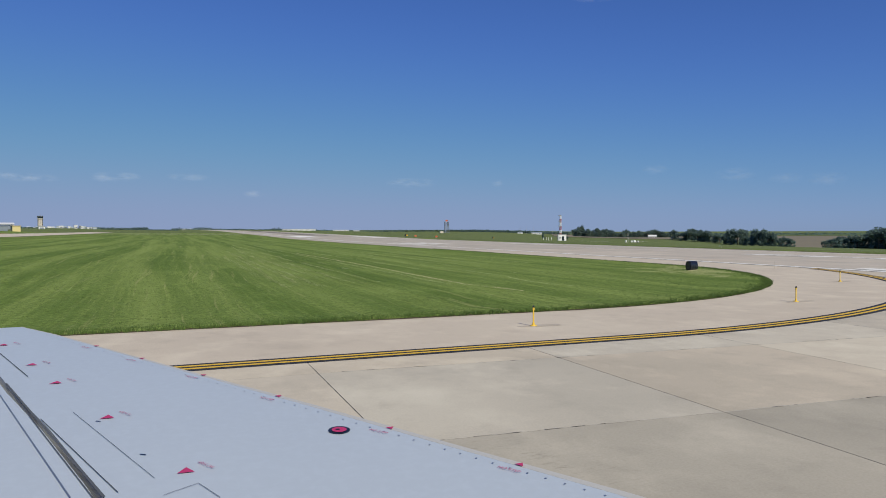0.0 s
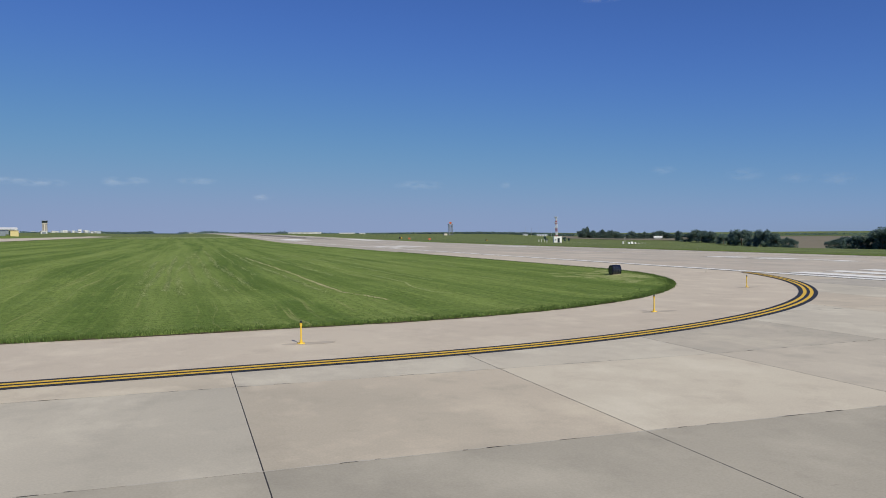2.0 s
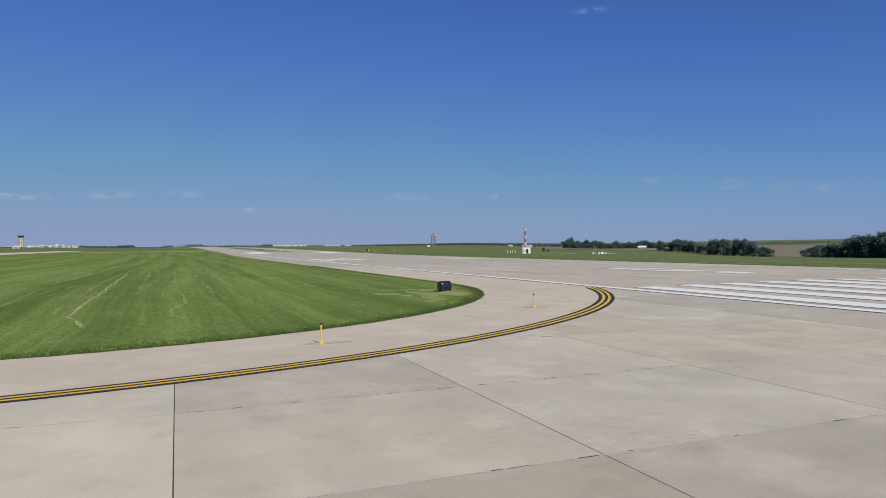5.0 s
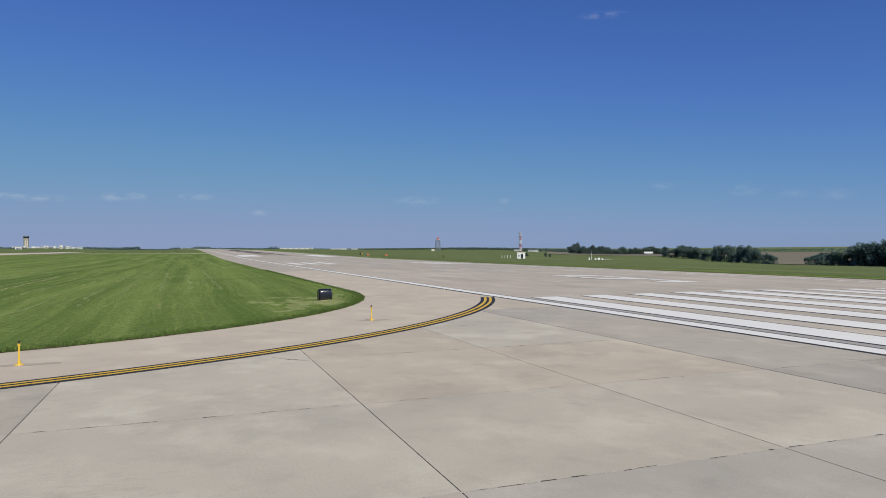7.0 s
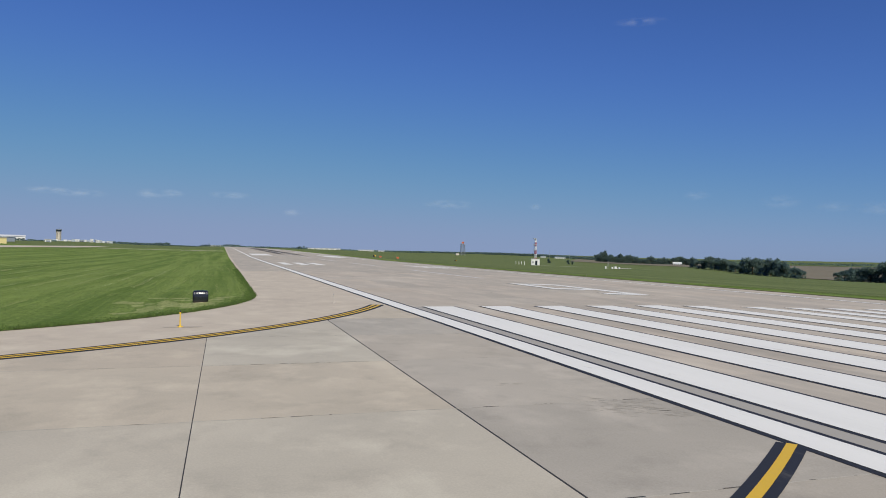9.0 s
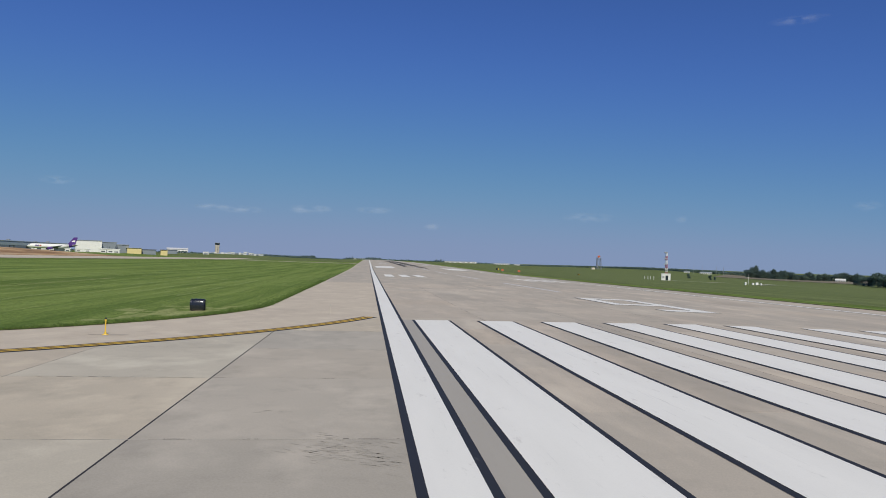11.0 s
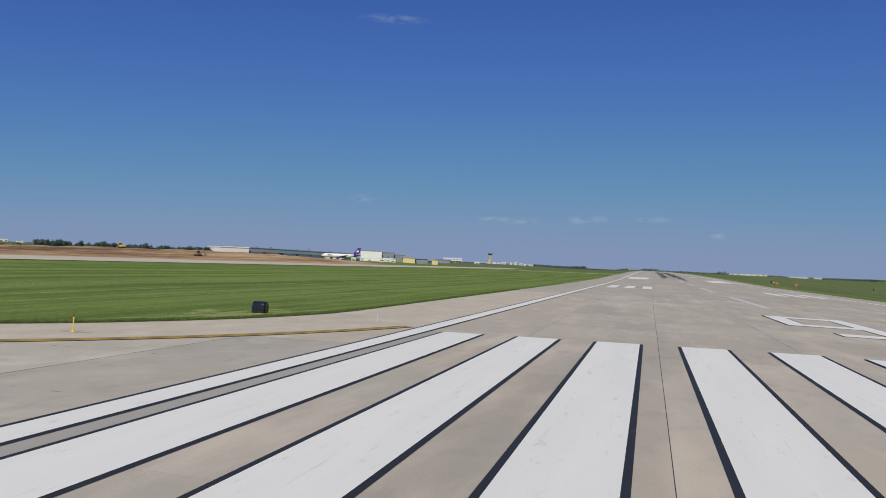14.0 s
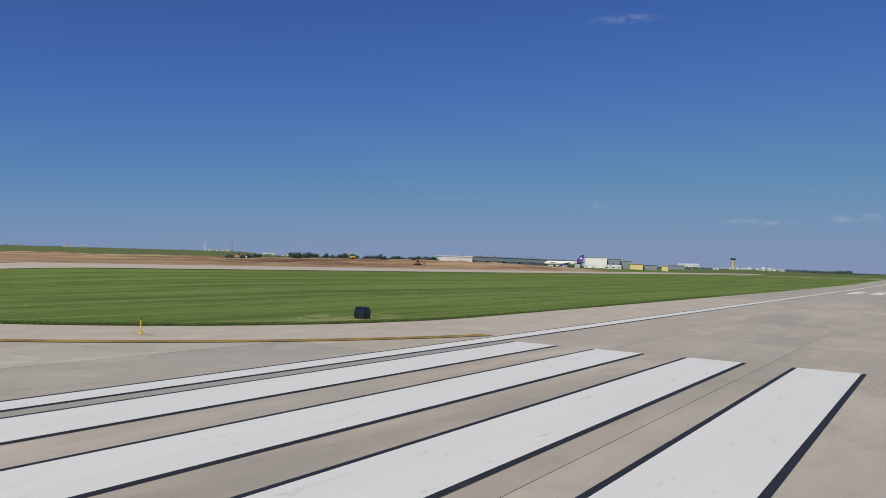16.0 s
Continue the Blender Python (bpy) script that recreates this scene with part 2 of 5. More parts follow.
M["rim"] = plain("dark_brown_edge", (0.085, 0.068, 0.045), 0.95, 0, 0.35, 4, spec=0.05)
M["straw"] = plain("dry_cut_grass", (0.4, 0.46, 0.19), 0.95, 0, 0.35, 1.2, spec=0.03)
M["dryturf"] = grass_material("dry_turf", (0.21, 0.25, 0.085), (0.3, 0.33, 0.135), (0.42, 0.39, 0.2))
M["gravel"] = plain("pale_gravel", (0.5, 0.47, 0.38), 0.95, 0, 0.2, 0.5)
M["field"] = plain("stubble_field", (0.22, 0.195, 0.145), 0.95, 0, 0.2, 0.02, spec=0.05)
M["crop"] = plain("young_crop", (0.12, 0.16, 0.06), 0.95, 0, 0.2, 0.02, spec=0.05)
M["bark"] = plain("bark", (0.12, 0.09, 0.065), 0.9)
# leaf colour lifted and blued to stand in for haze over far trees
M["leaf"] = leaf_material("hazed_tree_leaf", (0.13, 0.198, 0.182), 0.35, 0.4)
M["rubber"] = plain("tyre_rubber_mark", (0.11, 0.104, 0.097), 0.9, 0, 0.4, 0.6)
M["wallwhite"] = plain("white_metal_cladding", (0.72, 0.72, 0.7), 0.5, 0, 0.08, 0.4)
M["wallgrey"] = plain("grey_metal_cladding", (0.2, 0.23, 0.27), 0.5, 0, 0.15, 0.3)
M["roofgrey"] = plain("pale_roof_sheet", (0.42, 0.47, 0.5), 0.5, 0, 0.1, 0.3)
M["tan"] = plain("tan_concrete_panel", (0.55, 0.5, 0.42), 0.7, 0, 0.1, 0.5)
M["cream"] = plain("cream_cladding", (0.62, 0.52, 0.25), 0.6, 0, 0.1, 0.4)
M["glass"] = plain("dark_window_glass", (0.02, 0.03, 0.04), 0.08)
M["earthy"] = plain("dusty_brown_paint", (0.34, 0.2, 0.1), 0.6)
M["purple"] = plain("purple_paint", (0.09, 0.035, 0.22), 0.35)
M["wing"] = plain("wing_grey_paint", (0.46, 0.51, 0.555), 0.35, 0, 0.05, 1.2)
M["wingdark"] = plain("wing_gap_shadow_paint", (0.09, 0.095, 0.1), 0.6)
M["wingedge"] = plain("bare_leading_edge", (0.55, 0.53, 0.47), 0.35, 0.1, 0.06, 3)
M["magenta"] = plain("red_stencil_paint", (0.5, 0.035, 0.13), 0.5)


# ---------------------------------------------------------------- mesh helpers
def mesh_ob(name, verts, faces, mat, parent=None, label=""):
    me = bpy.data.meshes.new(name)
    me.from_pydata([tuple(v) for v in verts], [], faces)
    me.update()
    if mat:
        me.materials.append(mat)
    ob = new(name, me)
    if parent:
        ob.parent = parent
    if label:
        ob["label"] = label
    return ob


def part(name, bm, mat, parent=None, label=""):
    me = bpy.data.meshes.new(name)
    bm.to_mesh(me)
    bm.free()
    me.materials.append(mat)
    ob = new(name, me)
    if parent:
        ob.parent = parent
    if label:
        ob["label"] = label
    return ob


def box(bm, cx, cy, cz, sx, sy, sz, bevel=0.0, rz=0.0):
    """A box centred on x and y, standing on cz."""
    r = bmesh.ops.create_cube(bm, size=1)
    vs = r["verts"]
    m = pose(cx, cy, cz + sz / 2, 0, 0, rz) @ Matrix.Diagonal((sx, sy, sz, 1))
    bmesh.ops.transform(bm, matrix=m, verts=vs)
    if bevel:
        es = list({e for v in vs for e in v.link_edges})
        bmesh.ops.bevel(bm, geom=es, offset=bevel, segments=2, affect="EDGES", profile=0.6)


def rod(bm, a, b, r1, r2=None, seg=8):
    """A tapered rod from a to b."""
    a, b = Vector(a), Vector(b)
    d = b - a
    m = Matrix.Translation((a + b) / 2) @ d.to_track_quat("Z", "Y").to_matrix().to_4x4()
    bmesh.ops.create_cone(bm, cap_ends=True, segments=seg, radius1=r1, radius2=r1 if r2 is None else r2, depth=d.length, matrix=m)


def thing(name, x, y, z, label, category, group="", rz=0.0):
    ob = new(name)
    ob.empty_display_size = 0.2
    ob.matrix_basis = pose(x, y, z, 0, 0, rz)
    return tagged(ob, label, category, group)


def step(v, a, b):
    t = np.clip((v - a) / (b - a), 0, 1)
    return t * t * (3 - 2 * t)


# ---------------------------------------------------------------- the lie of the land
def climb(y):
    """The long rise along the runway, easing in, steady, easing out at a far crest."""
    return 0.0066 * np.clip(y - 230, 0, 470) + 0.0036 * np.clip(y - 700, 0, 800) + 0.25 * step(y, 120, 300)


def land(x, y):
    """Height of the ground: level by the threshold, a long rise along the runway, a dip to the east, higher ground to the west."""
    x, y = np.asarray(x, float), np.asarray(y, float)
    rise = climb(y) * (0.2 + 0.8 * step(x, -110, -25)) + 5.5 * step(y, 1650, 2900)
    z = rise - 0.02 * np.clip(x - 16, 0, 33) - 0.6 * step(x, 49, 160) - 0.9 * step(x, 190, 330)
    z = z - 10.8 * np.exp(-((x - 480) / 260) ** 2 - ((y - 400) / np.where(y < 400, 900, 380)) ** 2) * step(x, 50, 160)
    az = np.degrees(np.arctan2(x + 40, y + 41))
    re = np.hypot(x + 40, y + 41)
    z = z - 3.0 * step(x, 120, 400) * step(y, 500, 1400) - 10 * step(az, 22, 36) * step(re, 720, 1300) * step(x, 100, 300) - 5.5 * step(y, 1650, 2900) * step(az, 20, 34)
    # west: the grass climbs to the parallel taxiway, the earthworks and a low ridge beyond
    bank = 1.65 * step(-x, 15, 110) + 0.5 * step(-x, 92, 114) + 1.9 * step(-x, 112, 170) + 0.2 * step(-x, 160, 300)
    z = z + bank * step(y, -16, 32)
    r = np.hypot(x - 14.3, y + 25.4)
    azw = np.degrees(np.arctan2(14.3 - x, y + 25.4))
    z = z + 2.3 * step(r, 560, 860) * step(azw, 3, 8) * (1 - step(azw, 26, 34)) + 10.6 * step(r, 450, 860) * (0.6 * step(azw, 30, 44) + 0.4 * step(azw, 48.5, 53)) * step(y, -100, 100)
    return z


def gz(x, y):
    return float(land(x, y))


def axis(limit, n, near):
    u = np.linspace(-1, 1, n)
    k = math.asinh(limit / near)
    return near * np.sinh(k * u)


def sheet(name, xs, ys, lift, mat, parent=None):
    X, Y = np.meshgrid(xs, ys)
    Z = land(X, Y) + lift
    if name == "ground":
        Z = Z - 0.4 * ((X > -6.5) & (X < 47) & (Y > 64))
    nx, ny = len(xs), len(ys)
    verts = np.stack([X.ravel(), Y.ravel(), Z.ravel()], 1)
    i = np.arange(nx * ny).reshape(ny, nx)
    faces = np.stack([i[:-1, :-1].ravel(), i[:-1, 1:].ravel(), i[1:, 1:].ravel(), i[1:, :-1].ravel()], 1)
    ob = mesh_ob(name, verts.tolist(), faces.tolist(), mat, parent)
    for p in ob.data.polygons:
        p.use_smooth = True
    return ob


ground = sheet("ground", axis(4600, 241, 60), axis(4600, 241, 60), -0.05, M["grass"])
AX, AY = axis(4600, 241, 60), axis(4600, 241, 60)
# far grass sheets in the olive colour that stands in for haze
east_grass = sheet("hazed_far_grass", AX[AX > 56], AY[AY > -400], -0.02, M["rough"])
west_grass = sheet("hazed_far_grass", AX[AX < -232], AY[AY > -200], -0.02, M["rough"])
north_grass = sheet("hazed_far_grass", AX[(AX > -236) & (AX < -12)], AY[AY > 470], -0.02, M["rough"])
tagged(north_grass, "olive-green grass before the terminal, colour dulled for haze", "grass", kind="structure")
tagged(west_grass, "olive-green grass beyond the earthworks, colour dulled for haze", "grass", kind="structure")
tagged(east_grass, "olive-green grass beyond the runway, colour dulled for haze", "grass", kind="structure")
tagged(ground, "mown green airfield grass with pale mower streaks", "grass", kind="structure")

# fillet curves: the yellow edge line and the edge of the grass
YC, YR = (-37.25, 14.75), 37.25
GC, GR = (-35.75, 10.95), 26.75
END_Y = 1.6


def yellow_y(x):
    """The outer edge of the taxiway's load-bearing slabs, by the double yellow line."""
    if x <= YC[0]:
        return YC[1] - YR
    d = YR * YR - (x - YC[0]) ** 2
    return YC[1] - math.sqrt(d) if d > 0 else 99.0


def arc(center, radius, a0, a1, n):
    return [(center[0] + radius * math.cos(a0 + (a1 - a0) * i / n), center[1] + radius * math.sin(a0 + (a1 - a0) * i / n)) for i in range(n + 1)]


MID = 20.72

# shoulder sheet: from the grass edge to under the slabs
grass_edge = [(-400.0, GC[1] - GR), (-200.0, GC[1] - GR), (-80.0, GC[1] - GR)] + arc(GC, GR, -math.pi / 2, 0, 48) + [(-9.0, 40.0), (-9.0, 80.0), (-9.0, 130.0)]
shoulder_verts = [(x, y, -0.006) for x, y in grass_edge] + [(0.0, 130.0, -0.006), (0.0, -100.0, -0.006), (-400.0, -100.0, -0.006)]
bm = bmesh.new()
f = bm.faces.new([bm.verts.new(v) for v in shoulder_verts])
bmesh.ops.triangulate(bm, faces=[f])
shoulder = part("taxiway_shoulder", bm, M["shoulder"])
tagged(shoulder, "smooth tan concrete shoulder between grass and taxiway", "pavement", kind="structure")

# long runway body beyond the slabs, draped on the rise
far_y = np.concatenate([np.linspace(62.5, 300, 25), np.linspace(310, 1200, 60), np.linspace(1230, 3000, 40)])
runway = sheet("runway", np.linspace(-8.5, 49.5, 9), far_y, 0.003, M["runway"])
tagged(runway, "long grey concrete runway rising to a crest", "runway", kind="structure")
left_edge = sheet("runway_shoulder", np.array([-9.0, -8.4]), far_y[far_y > 120], 0.01, M["shoulder"])
tagged(left_edge, "pale concrete strip along the runway", "pavement", kind="structure")


# ---------------------------------------------------------------- markings
def strip(name, pts, half, lift, mat, parent=None, offset=0.0):
    """A painted band along a line of points, draped on the land."""
    verts, faces = [], []
    for i, (x, y) in enumerate(pts):
        a = Vector(pts[max(i - 1, 0)])
        b = Vector(pts[min(i + 1, len(pts) - 1)])
        d = (b - a).normalized()
        n = Vector((-d.y, d.x))
        for k in (offset - half, offset + half):
            px, py = x + n.x * k, y + n.y * k
            verts.append((px, py, gz(px, py) + lift))
        if i:
            faces.append((2 * i - 2, 2 * i - 1, 2 * i + 1, 2 * i))
    return mesh_ob(name, verts, faces, mat, parent)


def line(x0, y0, x1, y1, n):
    return [(x0 + (x1 - x0) * i / n, y0 + (y1 - y0) * i / n) for i in range(n + 1)]


def marking(name, label):
    return tagged(new(name), label, "road marking", "airfield markings")


# double yellow taxiway edge line on its black band
edge_pts = line(-400, YC[1] - YR, -38, YC[1] - YR, 40) + arc(YC, YR, -math.pi / 2, -math.asin((YC[1] - END_Y) / YR), 60)
mk = marking("taxiway_edge_line", "double yellow taxiway edge line on a curving black band")
strip("black_band", edge_pts, 0.43, 0.010, M["black"], mk)
strip("yellow_stripe", edge_pts, 0.08, 0.015, M["yellow"], mk, 0.155)
strip("yellow_stripe", edge_pts, 0.08, 0.015, M["yellow"], mk, -0.155)

# taxiway centre line leading on to the runway
lead = arc((-36.3, 12.55), 54.0, -math.pi / 2 + 0.02, -math.pi / 2 + radians(39.7), 40)
mk = marking("lead_on_line", "single yellow lead-on line with black borders on concrete")
strip("black_band", lead, 0.25, 0.010, M["black"], mk)
strip("yellow_stripe", lead, 0.085, 0.015, M["yellow"], mk)

# runway edge stripes
far_end = 2900
for name, x0 in (("runway_edge_stripe", -1.73), ("runway_edge_stripe", 42.15)):
    mk = marking(name, "continuous white runway edge stripe with thin black borders")
    pts = line(x0 + 0.45, -46, x0 + 0.45, 320, 60) + line(x0 + 0.45, 330, x0 + 0.45, far_end, 150)
    strip("black_border", pts[:62], 0.59, 0.012, M["black"], mk)
    near = strip("white_stripe", pts, 0.43, 0.018, M["white"], mk)

# threshold bars
for k in range(12):
    x0 = 3.506 * k if k < 6 else 22.15 + 3.506 * (k - 6)
    mk = marking("threshold_bar", "broad white threshold bar outlined in black on the runway")
    c = x0 + 0.876
    strip("black_border", line(c, -45.7, c, 0.0, 12), 1.05, 0.012, M["black"], mk)
    strip("white_bar", line(c, -45.6, c, 0.02, 12), 0.905, 0.018, M["white"], mk)

# old grey paint between the edge stripe and the first bar
mk = tagged(new("grey_paint_band"), "worn grey paint between runway edge stripe and threshold bar", "road marking", kind="structure")
strip("grey_paint", line(-0.5, -45.6, -0.5, 0.0, 12), 0.36, 0.008, M["oldgrey"], mk)

# runway number: angular loop, stem and foot
mk = marking("runway_number_nine", "large white painted runway number nine")


def quad_paint(name, corners, lift, mat, parent):
    return mesh_ob(name, [(x, y, gz(x, y) + lift) for x, y in corners], [(0, 1, 2, 3)], mat, parent)


NX0, NX1, NY0, NY1 = 18.1, 23.8, 12.5, 30.6
for lift, mat, grow, name in ((0.012, M["black"], 0.13, "black_border"), (0.018, M["white"], 0.0, "white_stroke")):
    g = grow
    sw, sh = 1.3, 2.0
    for x0, y0, x1, y1 in ((NX0, NY1 - sh, NX1, NY1), (NX0, NY1 - 11.0, NX0 + sw, NY1 - sh), (NX1 - sw, NY0 + sh, NX1, NY1 - sh),
                           (NX0 + sw, NY1 - 11.0, NX1 - sw, NY1 - 9.0), (NX0 + 1.6, NY0, NX1, NY0 + sh)):
        if g:
            x0, x1, y0, y1 = x0 - g, x1 + g, y0 - g, y1 + g
        quad_paint(name, [(x0, y0), (x1, y0), (x1, y1), (x0, y1)], lift + (0.0 if not g else random.uniform(0, 0.002)), mat, mk)

# centre line dashes, touchdown zone and aiming point marks
y = 45.2
while y < 900:
    mk = marking("centre_line_dash", "white runway centre line dash on grey concrete")
    strip("white_dash", line(MID, y, MID, y + 36.6, 8), 0.45, 0.022, M["oldwhite"], mk)
    y += 61.0
for side in (-1, 1):
    for k in range(3):
        c = MID + side * (11.9 + 3.4 * k)
        mk = marking("touchdown_mark", "short white touchdown zone bar on the runway")
        strip("white_bar", line(c, 107, c, 130, 5), 0.92, 0.022, M["white"], mk)
    c = MID + side * 15.9
    mk = marking("aiming_point_mark", "broad white aiming point block on the runway")
    strip("white_block", line(c, 259, c, 305, 8), 4.1, 0.03, M["white"], mk)
    for k, yy in enumerate((412, 565)):
        c = MID + side * 14
        mk = marking("touchdown_mark", "short white touchdown zone bar on the runway")
        strip("white_bar", line(c, yy, c, yy + 23, 5), 2.4, 0.03, M["oldwhite"], mk)

# dark rubber left by landing wheels
rub = tagged(new("tyre_rubber_streaks"), "dark tyre rubber streaks along the runway", "tyre marks", kind="stuff")
random.seed(5)
for k in range(90):
    c = MID + random.choice((-3.1, 3.1)) + random.gauss(0, 1.5)
    y0 = random.uniform(250, 640)
    y1 = y0 + random.uniform(60, 300)
    strip("streak", line(c, y0, c + random.uniform(-0.5, 0.5), y1, 14), random.uniform(0.06, 0.24), 0.035 + 0.0006 * k, M["rubber"], rub)

# parallel taxiway to the west and its link
par_y = np.concatenate([np.linspace(-300, 440, 75), np.linspace(450, 560, 8)])
par = sheet("parallel_taxiway", np.array([-112.5, -109.0, -105.0, -101.0, -97.5, -95.0]), par_y, 0.06, M["shoulder"])
tagged(par, "pale concrete parallel taxiway across the grass", "taxiway", kind="structure")
lk = strip("link_taxiway", line(-96, 367, -9, 391, 14), 6.0, 0.1, M["shoulder"])
tagged(lk, "pale concrete link taxiway reaching the runway", "taxiway", kind="structure")


# ---------------------------------------------------------------- near fixtures
def edge_marker(x, y, color, label, lean=(0, 0), k=1.0):
    z = gz(x, y)
    e = thing("edge_marker", x, y, z, label, "edge marker", "edge markers")
    bm = bmesh.new()
    rod(bm, (0, 0, 0), (0, 0, 0.03), 0.13, 0.12, 14)
    part("base_plate", bm, color, e)
    bm = bmesh.new()
    rod(bm, (0, 0, 0.03), (lean[0], lean[1], 0.6), 0.028, 0.026, 12)
    rod(bm, (0, 0, 0.6), (lean[0], lean[1], 0.69), 0.04, 0.04, 12)
    rod(bm, (0, 0, 0.03), (0, 0, 0.12), 0.05, 0.046, 12)
    part("post", bm, color, e)
    bm = bmesh.new()
    rod(bm, (lean[0], lean[1], 0.69), (lean[0], lean[1], 0.71), 0.044, 0.044, 12)
    rod(bm, (lean[0], lean[1], 0.71), (lean[0], lean[1], 0.77), 0.038, 0.026, 12)
    part("lamp_head", bm, M["dark"] if k == 1.0 else M["metal"], e, "dark glass lamp head" if k == 1.0 else "small grey lamp head")
    e.scale = (k * k, k * k, k) if k < 1 else (0.9, 0.9, 0.86)
    return e


for x, y in ((-38.58, -19.26), (-24.55, -16.79), (-12.64, -9.15), (-53.0, -19.8), (-67.5, -19.8)):
    edge_marker(x, y, M["post"], "yellow edge marker post with dark top on concrete")
edge_marker(-4.7, 3.2, M["dusty"], "pale runway edge light post on concrete", k=0.72)
for k in range(1, 8):
    edge_marker(-4.7, 3.2 + 61 * k, M["dusty"], "pale runway edge light post on concrete", k=0.72)
    edge_marker(46.5, 3.4 + 61 * k, M["dusty"], "pale runway edge light post on concrete", k=0.72)


def sign_box(x, y, rz):
    """A dark ribbed cabinet with a bulging, rounded body on short legs and a pale pad."""
    z = gz(x, y) - 0.09
    e = thing("guidance_sign", x, y, z, "black ribbed cabinet sign on short legs, seen unlit", "airfield sign", rz=rz)
    bm = bmesh.new()
    box(bm, 0, 0, 0, 1.15, 0.7, 0.06, 0.02)
    part("concrete_pad", bm, M["shoulder"], e, "pale concrete pad")
    for lx in (-0.36, 0.0, 0.36):
        bm = bmesh.new()
        rod(bm, (lx, 0, 0.05), (lx, 0, 0.13), 0.03, 0.03, 10)
        part("leg", bm, M["metal"], e, "short steel leg")
    verts, faces, n, m = [], [], 24, 9
    for i in range(m):
        u = -1 + 2 * i / (m - 1)
        k = 1 - 0.07 * u * u - (0.12 if abs(u) == 1 else 0)
        for a in range(n):
            t = 2 * math.pi * a / n
            c, s_ = math.cos(t), math.sin(t)
            c, s_ = math.copysign(abs(c) ** 0.72, c), math.copysign(abs(s_) ** 0.72, s_)
            verts.append((u * 0.5, 0.32 * k * c, 0.41 + 0.37 * k * s_))
    for i in range(m - 1):
        for a in range(n):
            faces.append((i * n + a, i * n + (a + 1) % n, (i + 1) * n + (a + 1) % n, (i + 1) * n + a))
    faces += [tuple(range(n)), tuple(range((m - 1) * n, m * n))[::-1]]
    cab = mesh_ob("cabinet", verts, faces, M["gloss"], e)
    for p in cab.data.polygons:
        p.use_smooth = len(p.vertices) == 4
    for u in (-0.78, -0.28, 0.28, 0.78):
        verts, faces = [], []
        k = 1 - 0.07 * u * u
        for du in (-0.03, 0.03):
            for a in range(n):
                t = 2 * math.pi * a / n
                c, s_ = math.cos(t), math.sin(t)
                c, s_ = math.copysign(abs(c) ** 0.72, c), math.copysign(abs(s_) ** 0.72, s_)
                verts.append((u * 0.5 + du, 0.335 * k * c, 0.41 + 0.385 * k * s_))
        for a in range(n):
            faces.append((a, (a + 1) % n, n + (a + 1) % n, n + a))
        faces += [tuple(range(n)), tuple(range(n, 2 * n))[::-1]]
        mesh_ob("rib", verts, faces, M["gloss"], cab)
    return e


sg = sign_box(-12.26, 4.0, 5)
sg.scale = (0.84, 0.87, 1.0)


# ---------------------------------------------------------------- beyond the runway, east
def polar(eye, az, r):
    a = radians(az)
    return eye[0] + r * math.sin(a), eye[1] + r * math.cos(a)


EAST, WEST = (-39.4, -39.4), (14.3, -25.4)


def equipment_hut(x, y):
    z = gz(x, y)
    e = thing("equipment_hut", x, y, z, "small white equipment hut with a dark doorway", "hut", rz=-22)
    bm = bmesh.new()
    box(bm, 0, 0, 0, 3.9, 3.0, 2.9, 0.05)
    wall = part("wall", bm, M["palewhite"], e)
    bm = bmesh.new()
    box(bm, 0, 0, 2.9, 4.2, 3.3, 0.18, 0.04)
    part("roof", bm, M["palewhite"], e)
    # dark panel stands in for the shade inside the doorway
    bm = bmesh.new()
    box(bm, 0.35, -1.52, 0.1, 1.1, 0.06, 2.1, 0.01)
    part("door", bm, M["glass"], wall, "dark panel for the shade in an open doorway")
    bm = bmesh.new()
    box(bm, -1.1, -1.6, 1.2, 0.7, 0.3, 0.7, 0.03)
    part("air_conditioner", bm, M["metal"], wall)
    for lx in (-5.2, -6.6, -7.8, -9.2):
        bm = bmesh.new()
        rod(bm, (lx, 0.3, 0), (lx, 0.3, 1.7), 0.12, 0.12, 8)
        part("stub_post", bm, M["palewhite"], e)
    return e


def lattice_mast(x, y, h, w0, w1):
    z = gz(x, y)
    e = thing("lattice_mast", x, y, z, "red and white banded steel lattice mast with antennas", "mast")
    bands = 7
    for b in range(bands):
        bm = bmesh.new()
        z0, z1 = h * b / bands, h * (b + 1) / bands
        a, c = w0 + (w1 - w0) * b / bands, w0 + (w1 - w0) * (b + 1) / bands
        n = 2
        for s in range(n):
            q0, q1 = z0 + (z1 - z0) * s / n, z0 + (z1 - z0) * (s + 1) / n
            for i in range(4):
                u = [(-1, -1), (1, -1), (1, 1), (-1, 1)]
                p, q = u[i], u[(i + 1) % 4]
                rod(bm, (p[0] * a, p[1] * a, q0), (p[0] * a, p[1] * a, q1), 0.1, 0.1, 5)
                rod(bm, (p[0] * a, p[1] * a, q0), (q[0] * a, q[1] * a, q1), 0.05, 0.05, 4)
        part("band", bm, M["red"] if b % 2 else M["palewhite"], e)
    for hh in (0.55, 0.75, 0.97):
        bm = bmesh.new()
        box(bm, -0.5, -0.3, h * hh, 1.5, 0.5, 0.5, 0.06)
        part("antenna", bm, M["metal"], e)
    return e


hx, hy = 131.7, 266.0
equipment_hut(hx, hy)
lattice_mast(hx + 3.0, hy + 6.5, 13.0, 0.42, 0.26)


